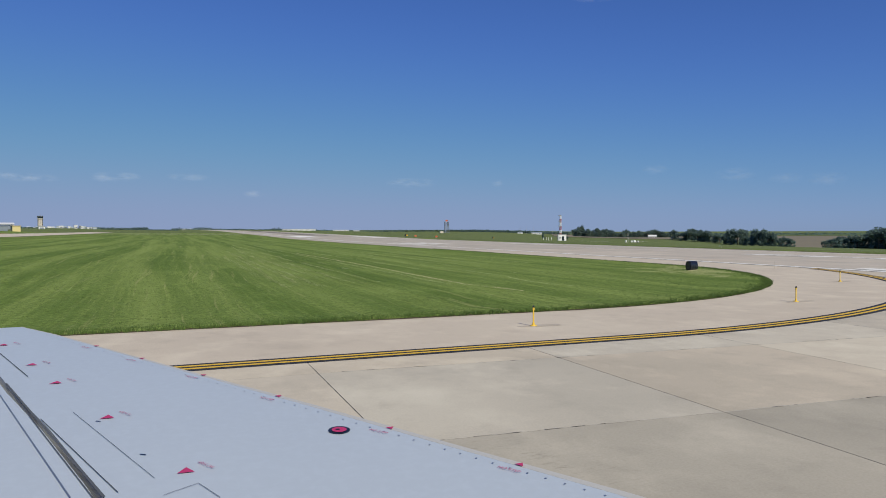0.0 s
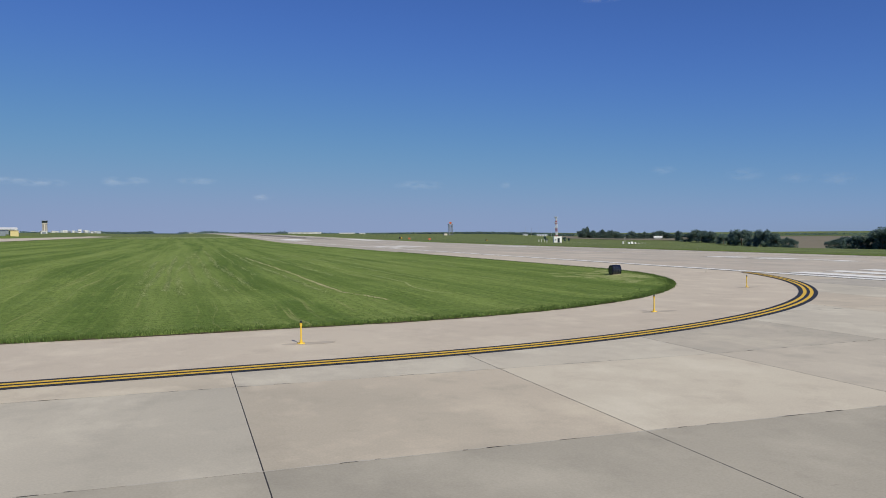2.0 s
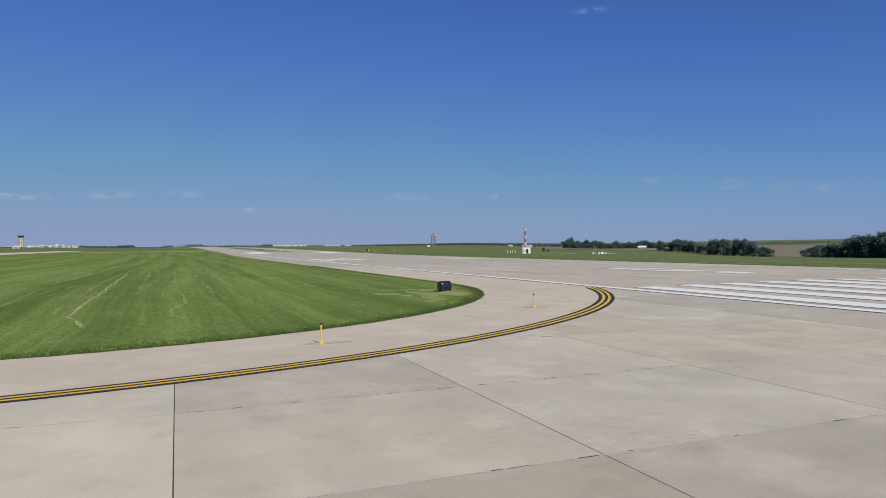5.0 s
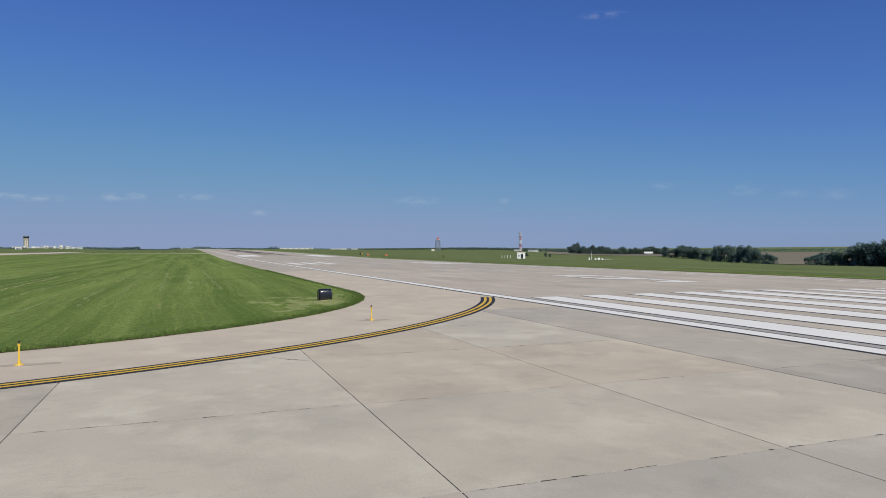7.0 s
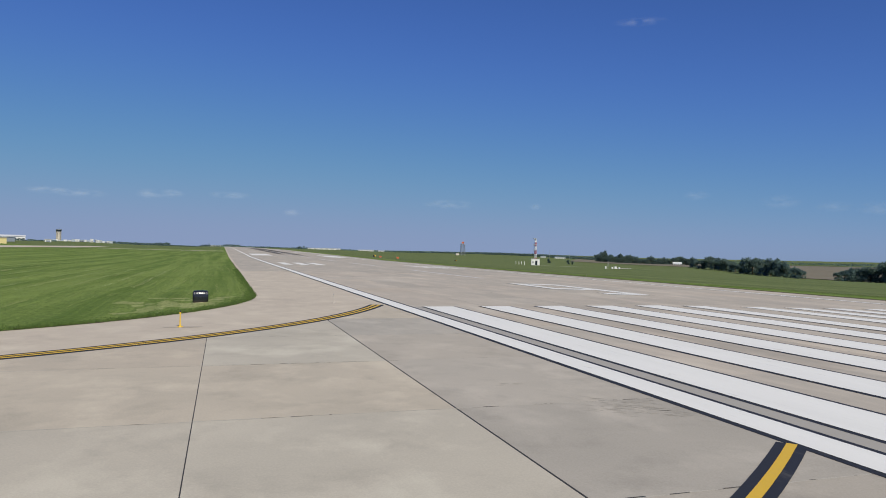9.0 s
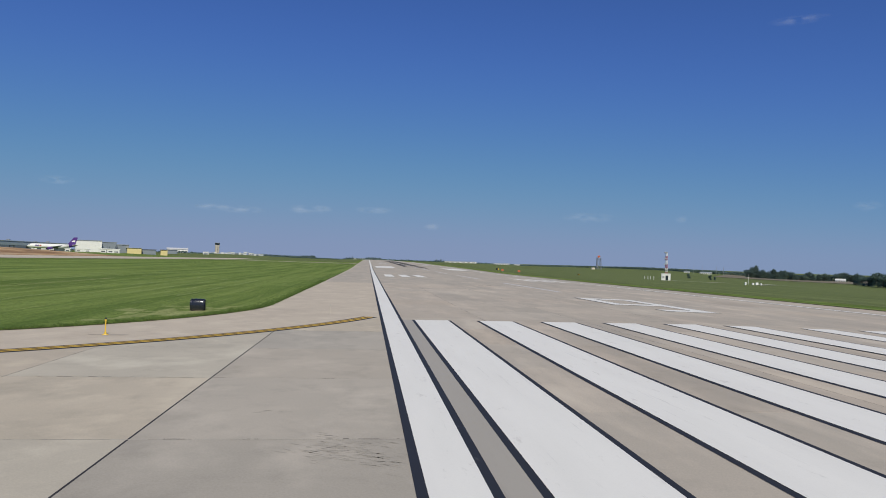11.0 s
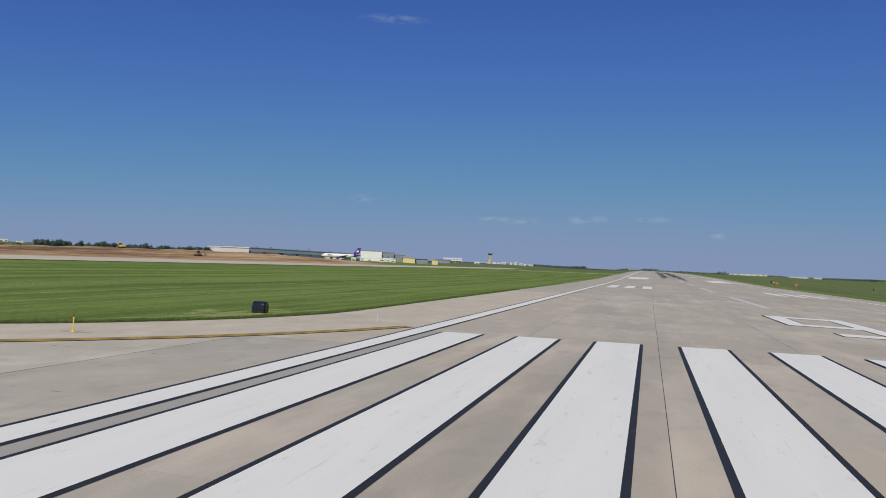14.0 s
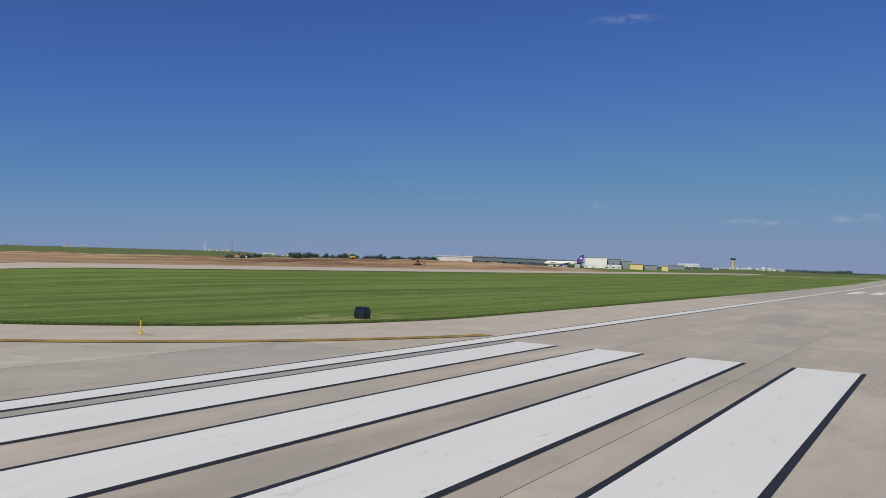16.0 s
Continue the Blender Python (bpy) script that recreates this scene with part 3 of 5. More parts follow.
def radar_tower(x, y):
    z = gz(x, y)
    e = thing("radar_tower", x, y, z, "grey steel radar tower with a red antenna on top", "radar tower")
    h = 15.5
    for px, py in ((-3, -3), (3, -3), (3, 3), (-3, 3)):
        bm = bmesh.new()
        rod(bm, (px, py, 0), (px * 0.8, py * 0.8, h), 0.28, 0.22, 6)
        part("leg", bm, M["metal"], e)
    for lvl in range(4):
        bm = bmesh.new()
        z0, z1 = h * lvl / 4, h * (lvl + 1) / 4
        for i in range(4):
            u = [(-3, -3), (3, -3), (3, 3), (-3, 3)]
            p, q = u[i], u[(i + 1) % 4]
            k0, k1 = 1 - 0.2 * lvl / 4, 1 - 0.2 * (lvl + 1) / 4
            rod(bm, (p[0] * k0, p[1] * k0, z0), (q[0] * k1, q[1] * k1, z1), 0.14, 0.14, 5)
            rod(bm, (q[0] * k0, q[1] * k0, z0), (p[0] * k1, p[1] * k1, z1), 0.14, 0.14, 5)
            rod(bm, (p[0] * k1, p[1] * k1, z1), (q[0] * k1, q[1] * k1, z1), 0.14, 0.14, 5)
        part("bracing", bm, M["metal"], e)
    bm = bmesh.new()
    box(bm, 0, 0, h, 6.6, 6.6, 0.5, 0.1)
    part("platform", bm, M["metal"], e)
    bm = bmesh.new()
    bmesh.ops.create_uvsphere(bm, u_segments=16, v_segments=8, radius=1, matrix=pose(0, 0, h + 2.3, 10, 0, 30) @ Matrix.Diagonal((2.9, 0.7, 1.5, 1)))
    rod(bm, (0, 0, h + 0.5), (0, 0, h + 1.5), 0.6, 0.5, 10)
    part("antenna", bm, M["orange"], e, "orange-red curved radar antenna")
    bm = bmesh.new()
    box(bm, -9, -2, 0, 5, 4, 2.6, 0.1)
    part("equipment_room", bm, M["tan"], e, "small tan equipment room")
    return e


radar_tower(304.2, 867.8).scale = (0.95, 0.95, 0.98)


def ils_array(x, y):
    z = gz(x, y)
    e = thing("antenna_group", x, y, z, "white antenna masts and boxes standing in the grass", "antenna")
    bm = bmesh.new()
    rod(bm, (0, 0, 0), (0, 0, 9), 0.16, 0.1, 8)
    rod(bm, (-0.8, 0, 6.5), (0.8, 0, 6.5), 0.08, 0.08, 6)
    part("mast", bm, M["palewhite"], e)
    for lx, w, h in ((-2.5, 1.2, 2.4), (4.5, 1.6, 1.8), (8, 2.4, 2.2), (12, 1.4, 1.6)):
        bm = bmesh.new()
        box(bm, lx, 0, 0, w, 1.2, h, 0.1)
        part("cabinet", bm, M["palewhite"], e)
    for k in range(6):
        bm = bmesh.new()
        rod(bm, (16 + 3 * k, 2 * k, 0), (16 + 3 * k, 2 * k, 1.2 - 0.1 * k), 0.12, 0.12, 6)
        part("stub_post", bm, M["palewhite"], e)
    return e


ils = ils_array(170.5, 264.9)
ils.scale = (0.52, 0.52, 0.52)


def runway_sign(x, y, rz):
    """A small dark sign box with a yellow panel on two legs, far side of the runway."""
    e = thing("runway_sign", x, y, gz(x, y), "small dark runway sign with a yellow panel on legs", "airfield sign", rz=rz)
    for lx in (-0.55, 0.55):
        bm = bmesh.new()
        rod(bm, (lx, 0, -0.1), (lx, 0, 0.4), 0.05, 0.05, 8)
        part("leg", bm, M["metal"], e, "short steel leg")
    bm = bmesh.new()
    box(bm, 0, 0, 0.35, 1.7, 0.35, 0.9, 0.05)
    case = part("casing", bm, M["dark"], e)
    bm = bmesh.new()
    box(bm, 0.35, -0.18, 0.5, 0.7, 0.04, 0.6, 0.01)
    part("panel", bm, M["post"], case, "yellow face panel")
    return e


def marker_board(x, y):
    """A low orange-red marker board on a post."""
    e = thing("marker_board", x, y, gz(x, y), "small orange-red marker board on a short post", "marker")
    bm = bmesh.new()
    rod(bm, (0, 0, -0.1), (0, 0, 0.5), 0.05, 0.05, 8)
    part("post", bm, M["metal"], e)
    bm = bmesh.new()
    box(bm, 0, 0, 0.3, 1.1, 0.1, 0.75, 0.03)
    part("board", bm, M["orange"], e)


runway_sign(60.6, 299.8, 10)
runway_sign(86.0, 249.8, 10).scale = (0.6, 0.6, 0.6)
marker_board(59.6, 282)
marker_board(63.0, 262)


# trees
def make_tree(seed, h, spread):
    """A tapered trunk, limbs and a crown of leaf clumps."""
    rnd = random.Random(seed)
    e = thing("tree", 0, 0, 0, "dark green broadleaf tree with an uneven crown", "tree", "field trees")
    bm = bmesh.new()
    rod(bm, (0, 0, -0.6), (0.2, 0.1, h * 0.45), h * 0.03, h * 0.018, 8)
    rod(bm, (0.2, 0.1, h * 0.45), (0.1, 0, h * 0.85), h * 0.018, h * 0.006, 6)
    tips = []
    for k in range(9):
        a = rnd.uniform(0, 6.283)
        z0 = h * rnd.uniform(0.22, 0.6)
        l = spread * rnd.uniform(0.5, 1.0)
        tip = (l * math.cos(a), l * math.sin(a), z0 + h * rnd.uniform(0.12, 0.3))
        rod(bm, (0.15, 0.05, z0), tip, h * 0.012, h * 0.003, 5)
        tips.append(tip)
    part("trunk", bm, M["bark"], e)
    tips += [(rnd.gauss(0, spread * 0.3), rnd.gauss(0, spread * 0.3), h * rnd.uniform(0.55, 0.93)) for _ in range(9)]
    tips += [(rnd.gauss(0, spread * 0.5), rnd.gauss(0, spread * 0.5), h * rnd.uniform(0.12, 0.35)) for _ in range(6)]
    verts, faces = [], []
    for tx, ty, tz in tips:
        rad = h * rnd.uniform(0.1, 0.19)
        for _ in range(95):
            d = Vector((rnd.gauss(0, 1), rnd.gauss(0, 1), rnd.gauss(0, 0.8))).normalized() * rad * rnd.uniform(0.35, 1.12)
            c = Vector((tx, ty, tz)) + d
            if c.z < h * 0.03:
                c.z = h * 0.03
            s = h * rnd.uniform(0.022, 0.045)
            q = Euler((rnd.uniform(-1, 1), rnd.uniform(-1, 1), rnd.uniform(0, 6.3))).to_matrix()
            i = len(verts)
            verts += [c + q @ Vector(v) for v in ((-s, -s * 0.5, 0), (s * 0.4, -s * 0.7, s * 0.25), (s, s * 0.4, 0), (-s * 0.4, s * 0.7, s * 0.2))]
            faces += [(i, i + 1, i + 2), (i, i + 2, i + 3)]
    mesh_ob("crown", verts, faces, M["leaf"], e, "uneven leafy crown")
    return e


TREES = [make_tree(11, 17, 5.5), make_tree(12, 14, 5.0), make_tree(13, 20, 6.0), make_tree(14, 9, 4.2)]
used = set()


def put_tree(kind, x, y, scale, rz):
    t = TREES[kind]
    m = pose(x, y, gz(x, y) - 0.3, 0, 0, rz) @ Matrix.Scale(scale, 4)
    if kind not in used:
        used.add(kind)
        t.matrix_basis = m
        t["base"] = 1
    else:
        c = copy_thing(t, pose(0, 0, 0))
        c.matrix_basis = m


rnd = random.Random(3)
for az0, az1, r0, r1, n, h0, h1 in ((38.9, 46.9, 835, 545, 36, 14.0, 9.2), (49.1, 57.5, 550, 480, 34, 10.0, 16.0)):
    for k in range(n):
        u = (k + rnd.uniform(-0.4, 0.4)) / (n - 1)
        x, y = polar(EAST, az0 + (az1 - az0) * u, r0 + (r1 - r0) * u + rnd.uniform(-12, 12))
        lump = 0.74 + 0.75 * math.exp(-((u - 0.77) / 0.07) ** 2) + 0.55 * math.exp(-((u - 0.55) / 0.07) ** 2) + 0.32 * math.exp(-((u - 0.2) / 0.08) ** 2) if az0 < 46 else 0.75 + 0.35 * step(u, 0.1, 0.4)
        kind = rnd.choice((0, 1, 2, 3))
        put_tree(kind, x, y, (h0 + (h1 - h0) * u) / (17, 14, 20, 9)[kind] * lump * rnd.uniform(0.8, 1.15), rnd.uniform(0, 360))
for eye, az0, az1, r0, n, h0, h1 in (
        (EAST, 31.4, 38.7, 1150, 56, 11.5, 12.0), (EAST, 31.3, 33.6, 1140, 16, 15.0, 15.0), (EAST, 28.3, 28.7, 640, 2, 4.2, 4.2), (EAST, 30.1, 30.5, 640, 2, 4.4, 4.4), 
        (WEST, -47.9, -46.0, 400, 14, 5.2, 4.7), (WEST, -45.4, -42.8, 400, 17, 4.5, 4.8), (WEST, -42.1, -40.6, 400, 11, 4.7, 4.9), (WEST, -40.2, -35.5, 398, 42, 3.7, 4.9),
        (WEST, -52.8, -50.4, 420, 14, 3.4, 3.8), (WEST, -58.4, -56.6, 420, 6, 2.4, 2.8), (WEST, -49.9, -48.2, 470, 6, 3.5, 3.2)):
    for k in range(n):
        u = (k + rnd.uniform(-0.4, 0.4)) / (n - 1)
        x, y = polar(eye, az0 + (az1 - az0) * u, r0 + rnd.uniform(-0.02, 0.02) * r0)
        kind = rnd.choice((0, 1, 3) if eye is WEST else (0, 1, 2))
        put_tree(kind, x, y, (h0 + (h1 - h0) * u) / (17, 14, 20, 9)[kind] * (rnd.uniform(0.72, 1.12) if eye is WEST else rnd.uniform(0.45, 1.2)), rnd.uniform(0, 360))

# hedgerow behind the earthworks
hr = random.Random(31)
verts, faces = [], []
for az0, az1, r0, top, n in ((-40.3, -35.5, 396, 3.6, 4200), (-48.0, -42.7, 404, 3.0, 2600), (-42.2, -40.5, 404, 3.0, 900), (-52.8, -50.2, 424, 2.4, 700), (-33.0, -24.0, 560, 5.0, 2600), (-24.0, -13.5, 760, 1.6, 1200), (-9.6, -3.5, 985, 1.3, 1500)):
    for k in range(n):
        az = hr.uniform(az0, az1)
        x, y = polar(WEST, az, r0 + hr.uniform(-6, 6))
        u = (az - az0) / (az1 - az0)
        h = top * (0.75 + 0.5 * noise.noise((az * 2.2, 0.0, 4.4))) * min(1.0, 6 * u, 6 * (1 - u))
        c = Vector((x, y, gz(x, y) + hr.uniform(0, max(0.5, h))))
        s = hr.uniform(0.2, 0.55) * r0 / 400
        q = Euler((hr.uniform(-1, 1), hr.uniform(-1, 1), hr.uniform(0, 6.3))).to_matrix()
        i = len(verts)
        verts += [c + q @ Vector(v) for v in ((-s, -s * 0.5, 0), (s * 0.5, -s * 0.7, s * 0.3), (s, s * 0.5, 0), (-s * 0.4, s * 0.8, s * 0.3))]
        faces += [(i, i + 1, i + 2), (i, i + 2, i + 3)]
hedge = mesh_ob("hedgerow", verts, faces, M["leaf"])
tagged(hedge, "low dark green hedgerow behind bare earthworks and hangars", "hedge", kind="stuff")

# distant woods along the skyline: first the clumped rows of trees too far off to tell apart, then the thin line behind
rnd = random.Random(8)
verts, faces = [], []
for az0, az1, r0, n, h0, h1 in ((22.0, 30.8, 1420, 90, 4.5, 6.0), (-6.6, -3.4, 1150, 34, 2.4, 3.4), (-3.5, -2.5, 1150, 14, 4.6, 5.6), (-0.6, -0.1, 1690, 6, 5.0, 6.5), (1.0, 2.3, 1690, 16, 6.5, 5.5),
                                (2.3, 5.0, 1690, 18, 3.6, 3.0), (6.9, 7.3, 1480, 4, 5.0, 5.5), (14.5, 22.0, 1600, 60, 3.0, 4.0)):
    for k in range(n):
        u = (k + rnd.uniform(-0.5, 0.5)) / (n - 1)
        x0, y0 = polar(EAST, az0 + (az1 - az0) * u, r0 + rnd.uniform(-20, 20))
        h = (h0 + (h1 - h0) * u) * rnd.uniform(0.6, 1.15)
        for _ in range(70):
            a, m = rnd.uniform(0, 6.3), rnd.random() ** 0.6
            v = rnd.random()
            x, y = x0 + h * 0.55 * m * math.sin(math.pi * (0.15 + 0.8 * v)) * math.cos(a), y0 + h * 0.55 * m * math.sin(math.pi * (0.15 + 0.8 * v)) * math.sin(a)
            c = Vector((x, y, gz(x, y) + h * v))
            s = rnd.uniform(0.4, 1.0)
            q = Euler((rnd.uniform(-1, 1), rnd.uniform(-1, 1), rnd.uniform(0, 6.3))).to_matrix()
            i = len(verts)
            verts += [c + q @ Vector(v_) for v_ in ((-s, -s * 0.5, 0), (s * 0.5, -s * 0.7, s * 0.3), (s, s * 0.5, 0), (-s * 0.4, s * 0.8, s * 0.3))]
            faces += [(i, i + 1, i + 2), (i, i + 2, i + 3)]
for k in range(16000):
    az = rnd.uniform(-75, 62)
    r = rnd.uniform(950, 1100) if az < -46 else rnd.uniform(1500, 1900) if az < 15 else rnd.uniform(1700, 2400)
    x, y = polar((0, 0), az, r)
    top = (1.8 if az < -46 else 2.6) * (0.75 + 0.6 * noise.noise((az * 0.6, 0, 3.1)) + 0.3 * noise.noise((az * 3.0, 0, 1.7)))
    if top < 0.8:
        continue
    c = Vector((x, y, gz(x, y) + rnd.uniform(0, max(1.0, top))))
    s = rnd.uniform(0.8, 2.2)
    q = Euler((rnd.uniform(-1, 1), rnd.uniform(-1, 1), rnd.uniform(0, 6.3))).to_matrix()
    i = len(verts)
    verts += [c + q @ Vector(v) for v in ((-s, -s * 0.5, 0), (s * 0.5, -s * 0.7, s * 0.3), (s, s * 0.5, 0), (-s * 0.4, s * 0.8, s * 0.3))]
    faces += [(i, i + 1, i + 2), (i, i + 2, i + 3)]
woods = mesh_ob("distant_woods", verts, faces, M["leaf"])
tagged(woods, "low dark line of distant woods on the skyline", "woods", kind="stuff")


# fields beyond the trees
def field(name, eye, az0, az1, r0, r1, mat, label):
    verts, faces = [], []
    na, nr = 24, 18
    for i in range(nr + 1):
        for j in range(na + 1):
            x, y = polar(eye, az0 + (az1 - az0) * j / na, r0 + (r1 - r0) * i / nr)
            verts.append((x, y, gz(x, y) + 0.35))
    for i in range(nr):
        for j in range(na):
            a = i * (na + 1) + j
            faces.append((a, a + 1, a + na + 2, a + na + 1))
    ob = mesh_ob(name, verts, faces, mat)
    return tagged(ob, label, "field", kind="structure")


field("stubble_field", EAST, 46.2, 64, 565, 860, M["field"], "brown stubble field between two groups of trees")
field("stubble_field", EAST, 29.5, 62, 861, 1500, M["field"], "brown stubble field beyond the trees")
for pts, half in (([(128, 255), (142, 264), (158, 275), (170, 282)], 1.6), ([(176, 266), (190, 284), (206, 300), (224, 306), (240, 304)], 1.8)):
    fine_pts = [p for a, b in zip(pts, pts[1:]) for p in line(*a, *b, 6)[:-1]] + [pts[-1]]
    ob = strip("gravel_path", fine_pts, half, 0.2, M["gravel"])
    tagged(ob, "narrow pale gravel path across the far grass", "path", kind="structure")
field("crop_field", EAST, 20, 62, 1550, 2500, M["crop"], "pale green crop field in the distance")


# ---------------------------------------------------------------- buildings to the west and north
def building(name, label, category, x, y, w, d, h, rz, wall, roof, windows=0, doors=0, roof_h=0.0, units=0, bays=0):
    z = gz(x, y)
    e = thing(name, x, y, z - 0.3, label, category, rz=rz)
    bm = bmesh.new()
    box(bm, 0, 0, 0, w, d, h + 0.3, 0.08)
    body = part("wall", bm, wall, e)
    bm = bmesh.new()
    if roof_h:
        v = [bm.verts.new(p) for p in ((-w / 2 - 0.5, -d / 2 - 0.5, h + 0.3), (w / 2 + 0.5, -d / 2 - 0.5, h + 0.3), (w / 2 + 0.5, d / 2 + 0.5, h + 0.3), (-w / 2 - 0.5, d / 2 + 0.5, h + 0.3),
                                       (-w / 2 - 0.5, 0, h + roof_h), (w / 2 + 0.5, 0, h + roof_h))]
        for f in ((0, 1, 5, 4), (2, 3, 4, 5), (1, 2, 5), (3, 0, 4), (3, 2, 1, 0)):
            bm.faces.new([v[i] for i in f])
    else:
        box(bm, 0, 0, h + 0.3, w + 0.6, d + 0.6, 0.5, 0.1)
    top = part("roof", bm, roof, e)
    if bays == 0 and windows > 10:
        bm = bmesh.new()
        box(bm, 0, 0, h * 0.62, w + 0.3, d + 0.3, h * 0.4, 0.05)
        part("fascia", bm, M["roofgrey"], body, "pale upper cladding")
    for k in range(windows):
        bm = bmesh.new()
        box(bm, -w / 2 + w * (k + 0.5) / windows, -d / 2 - 0.03, h * 0.35, w / windows * 0.6, 0.1, h * 0.3, 0.02)
        part("window", bm, M["glass"], body, "dark window")
    for k in range(doors):
        bm = bmesh.new()
        box(bm, -w / 2 + w * (k + 0.5) / doors, -d / 2 - 0.05, 0.3, w / doors * 0.7, 0.14, h * 0.6, 0.02)
        part("door", bm, M["wallgrey"], body, "grey sliding door")
    for k in range(bays):
        bm = bmesh.new()
        box(bm, -w / 2 + w * k / max(1, bays - 1), -d / 2 - 0.12, 0, 0.016 * h * 3, 0.2, h + 0.3, 0.02)
        part("rib", bm, wall, body)
    for k in range(units):
        bm = bmesh.new()
        box(bm, -w / 2 + w * (k + 0.5) / units, 0, h + 0.8, 1.5, 1.5, 0.45 + (k % 3) * 0.3, 0.05)
        part("roof_unit", bm, M["metal"], top)
    return e


def at_west(az, r):
    return polar(WEST, az, r)


def span(name, label, category, az0, az1, r, d, h, wall, roof, r1=0.0, **more):
    """A building whose front runs between two bearings, at one distance or from one distance to another."""
    ax, ay = at_west(az0, r)
    bx, by = at_west(az1, r1 or r)
    w = math.hypot(bx - ax, by - ay)
    rz = math.degrees(math.atan2(by - ay, bx - ax))
    a = radians(rz + 90)
    return building(name, label, category, (ax + bx) / 2 + math.cos(a) * d / 2, (ay + by) / 2 + math.sin(a) * d / 2, w, d, h, rz, wall, roof, **more)


# warehouse: white end block and a long grey range
span("warehouse", "long white metal warehouse with rooftop units", "warehouse", -35.5, -33.2, 385, 14, 4.4, M["wallwhite"], M["wallwhite"], r1=392, units=2)
span("warehouse", "long grey metal warehouse with rooftop units", "warehouse", -33.25, -24.4, 394, 20, 4.6, M["wallgrey"], M["roofgrey"], r1=505, windows=14, doors=8, units=9)
span("hangar", "large white hangar with ribbed doors", "hangar", -24.1, -22.4, 480, 24, 6.8, M["wallwhite"], M["wallgrey"], bays=9)
span("hangar", "grey-blue metal hangar beside a white one", "hangar", -22.4, -21.35, 487, 26, 6.2, M["wallgrey"], M["wallgrey"], windows=4, doors=2)
span("hangar", "low dark grey hangar annexe", "hangar", -21.35, -20.45, 497, 20, 5.0, M["wallgrey"], M["wallgrey"], doors=2)
for k, az in enumerate((-27.0, -26.4, -25.9, -24.9, -24.2, -23.6, -22.6, -22.1, -21.7)):
    span("trailer", "low white trailer parked before a hangar", "trailer", az, az + (0.36 if k < 6 else 0.44), 462, 2.2, 1.5 if k < 6 else 1.9, M["wallwhite"], M["wallwhite"], windows=1)
span("shed", "cream metal storage shed on the apron", "shed", -20.6, -19.6, 490, 8, 3.5, M["cream"], M["cream"], roof_h=0.5)
span("shed", "dark grey metal storage shed on the apron", "shed", -19.58, -18.55, 495, 8, 3.1, M["wallgrey"], M["wallgrey"], doors=3, roof_h=0.7)
span("shed", "cream metal storage shed on the apron", "shed", -18.2, -17.7, 500, 8, 3.4, M["cream"], M["cream"], roof_h=0.5)
span("shed", "dark grey metal storage shed on the apron", "shed", -17.68, -16.5, 640, 8, 3.2, M["wallgrey"], M["wallgrey"], doors=3, roof_h=0.7)
span("hangar", "white hangar with a shallow pitched roof", "hangar", -16.95, -15.45, 770, 20, 3.7, M["wallwhite"], M["wallwhite"], windows=6, roof_h=1.9)
span("shed", "small white shed near the terminal", "shed", -14.45, -14.05, 700, 6, 2.3, M["wallwhite"], M["wallwhite"], doors=1, roof_h=0.6)
rnd = random.Random(21)
az, k = -13.95, 0
while az < -9.7:
    w = rnd.uniform(0.09, 0.34)
    tall = 3.0 if -11.2 < az < -10.3 else 2.0 if az > -12.6 else 1.4
    wall = M[("wallwhite", "roofgrey", "wallwhite", "wallgrey")[k % 4]]
    span("terminal_block", "low white terminal building with a flat roof" if wall is M["wallwhite"] else "low grey terminal building with a flat roof", "building", az, az + w, 900 + rnd.uniform(-25, 25), 10, tall * rnd.uniform(0.45, 1.1),
         wall, M["roofgrey"] if k % 2 else M["wallwhite"], windows=k % 3)
    az += w * rnd.uniform(0.6, 1.3) + (0.1 if k % 5 == 4 else 0.0)
    k += 1
for az, r, w, h, roofed in ((0.5, 1690, 27, 2.6, 1.0), (8.95, 1500, 68, 2.6, 1.0), (12.3, 1500, 33, 2.4, 1.4), (13.55, 1500, 13, 2.4, 1.4), (28.25, 1250, 18, 2.6, 1.2), (26.9, 1250, 9, 2.2, 1.0)):
    x, y = polar(EAST, az, r)
    building("farm_building", "low white farm building in the distance", "building", x, y, w, 12, h, -az, M["wallwhite"], M["roofgrey"], windows=6, roof_h=roofed)
x, y = polar(EAST, 37.3, 1120)
building("farmhouse", "white farmhouse among distant trees", "house", x, y, 12, 9, 2.0, -36, M["wallwhite"], M["wallwhite"], windows=4, roof_h=2.6)
for az, w, h in ((-64.0, 7, 2.4), (-63.0, 3, 3.2), (-62.75, 2, 3.4), (-67.0, 5, 1.6), (-53.9, 12, 2.0), (-53.0, 9, 1.8), (-49.7, 15, 3.2), (-48.4, 7, 2.6), (-49.2, 3, 4.0)):
    x, y = at_west(az, 800)
    building("distant_building", "small white building on the skyline", "building", x, y, w * 0.85, 8, h * 0.7, -az, M["wallwhite"], M["roofgrey"], windows=1)
for az, h, mat in ((-54.5, 10.5, M["palewhite"]), (-52.5, 12.0, M["metal"])):
    x, y = at_west(az, 800)
    e = thing("pole", x, y, gz(x, y), "tall slender pole rising above the skyline", "pole")
    bm = bmesh.new()
    rod(bm, (0, 0, -0.5), (0, 0, h), 0.6 if mat is M["palewhite"] else 0.45, 0.3, 8)
    part("shaft", bm, mat, e)
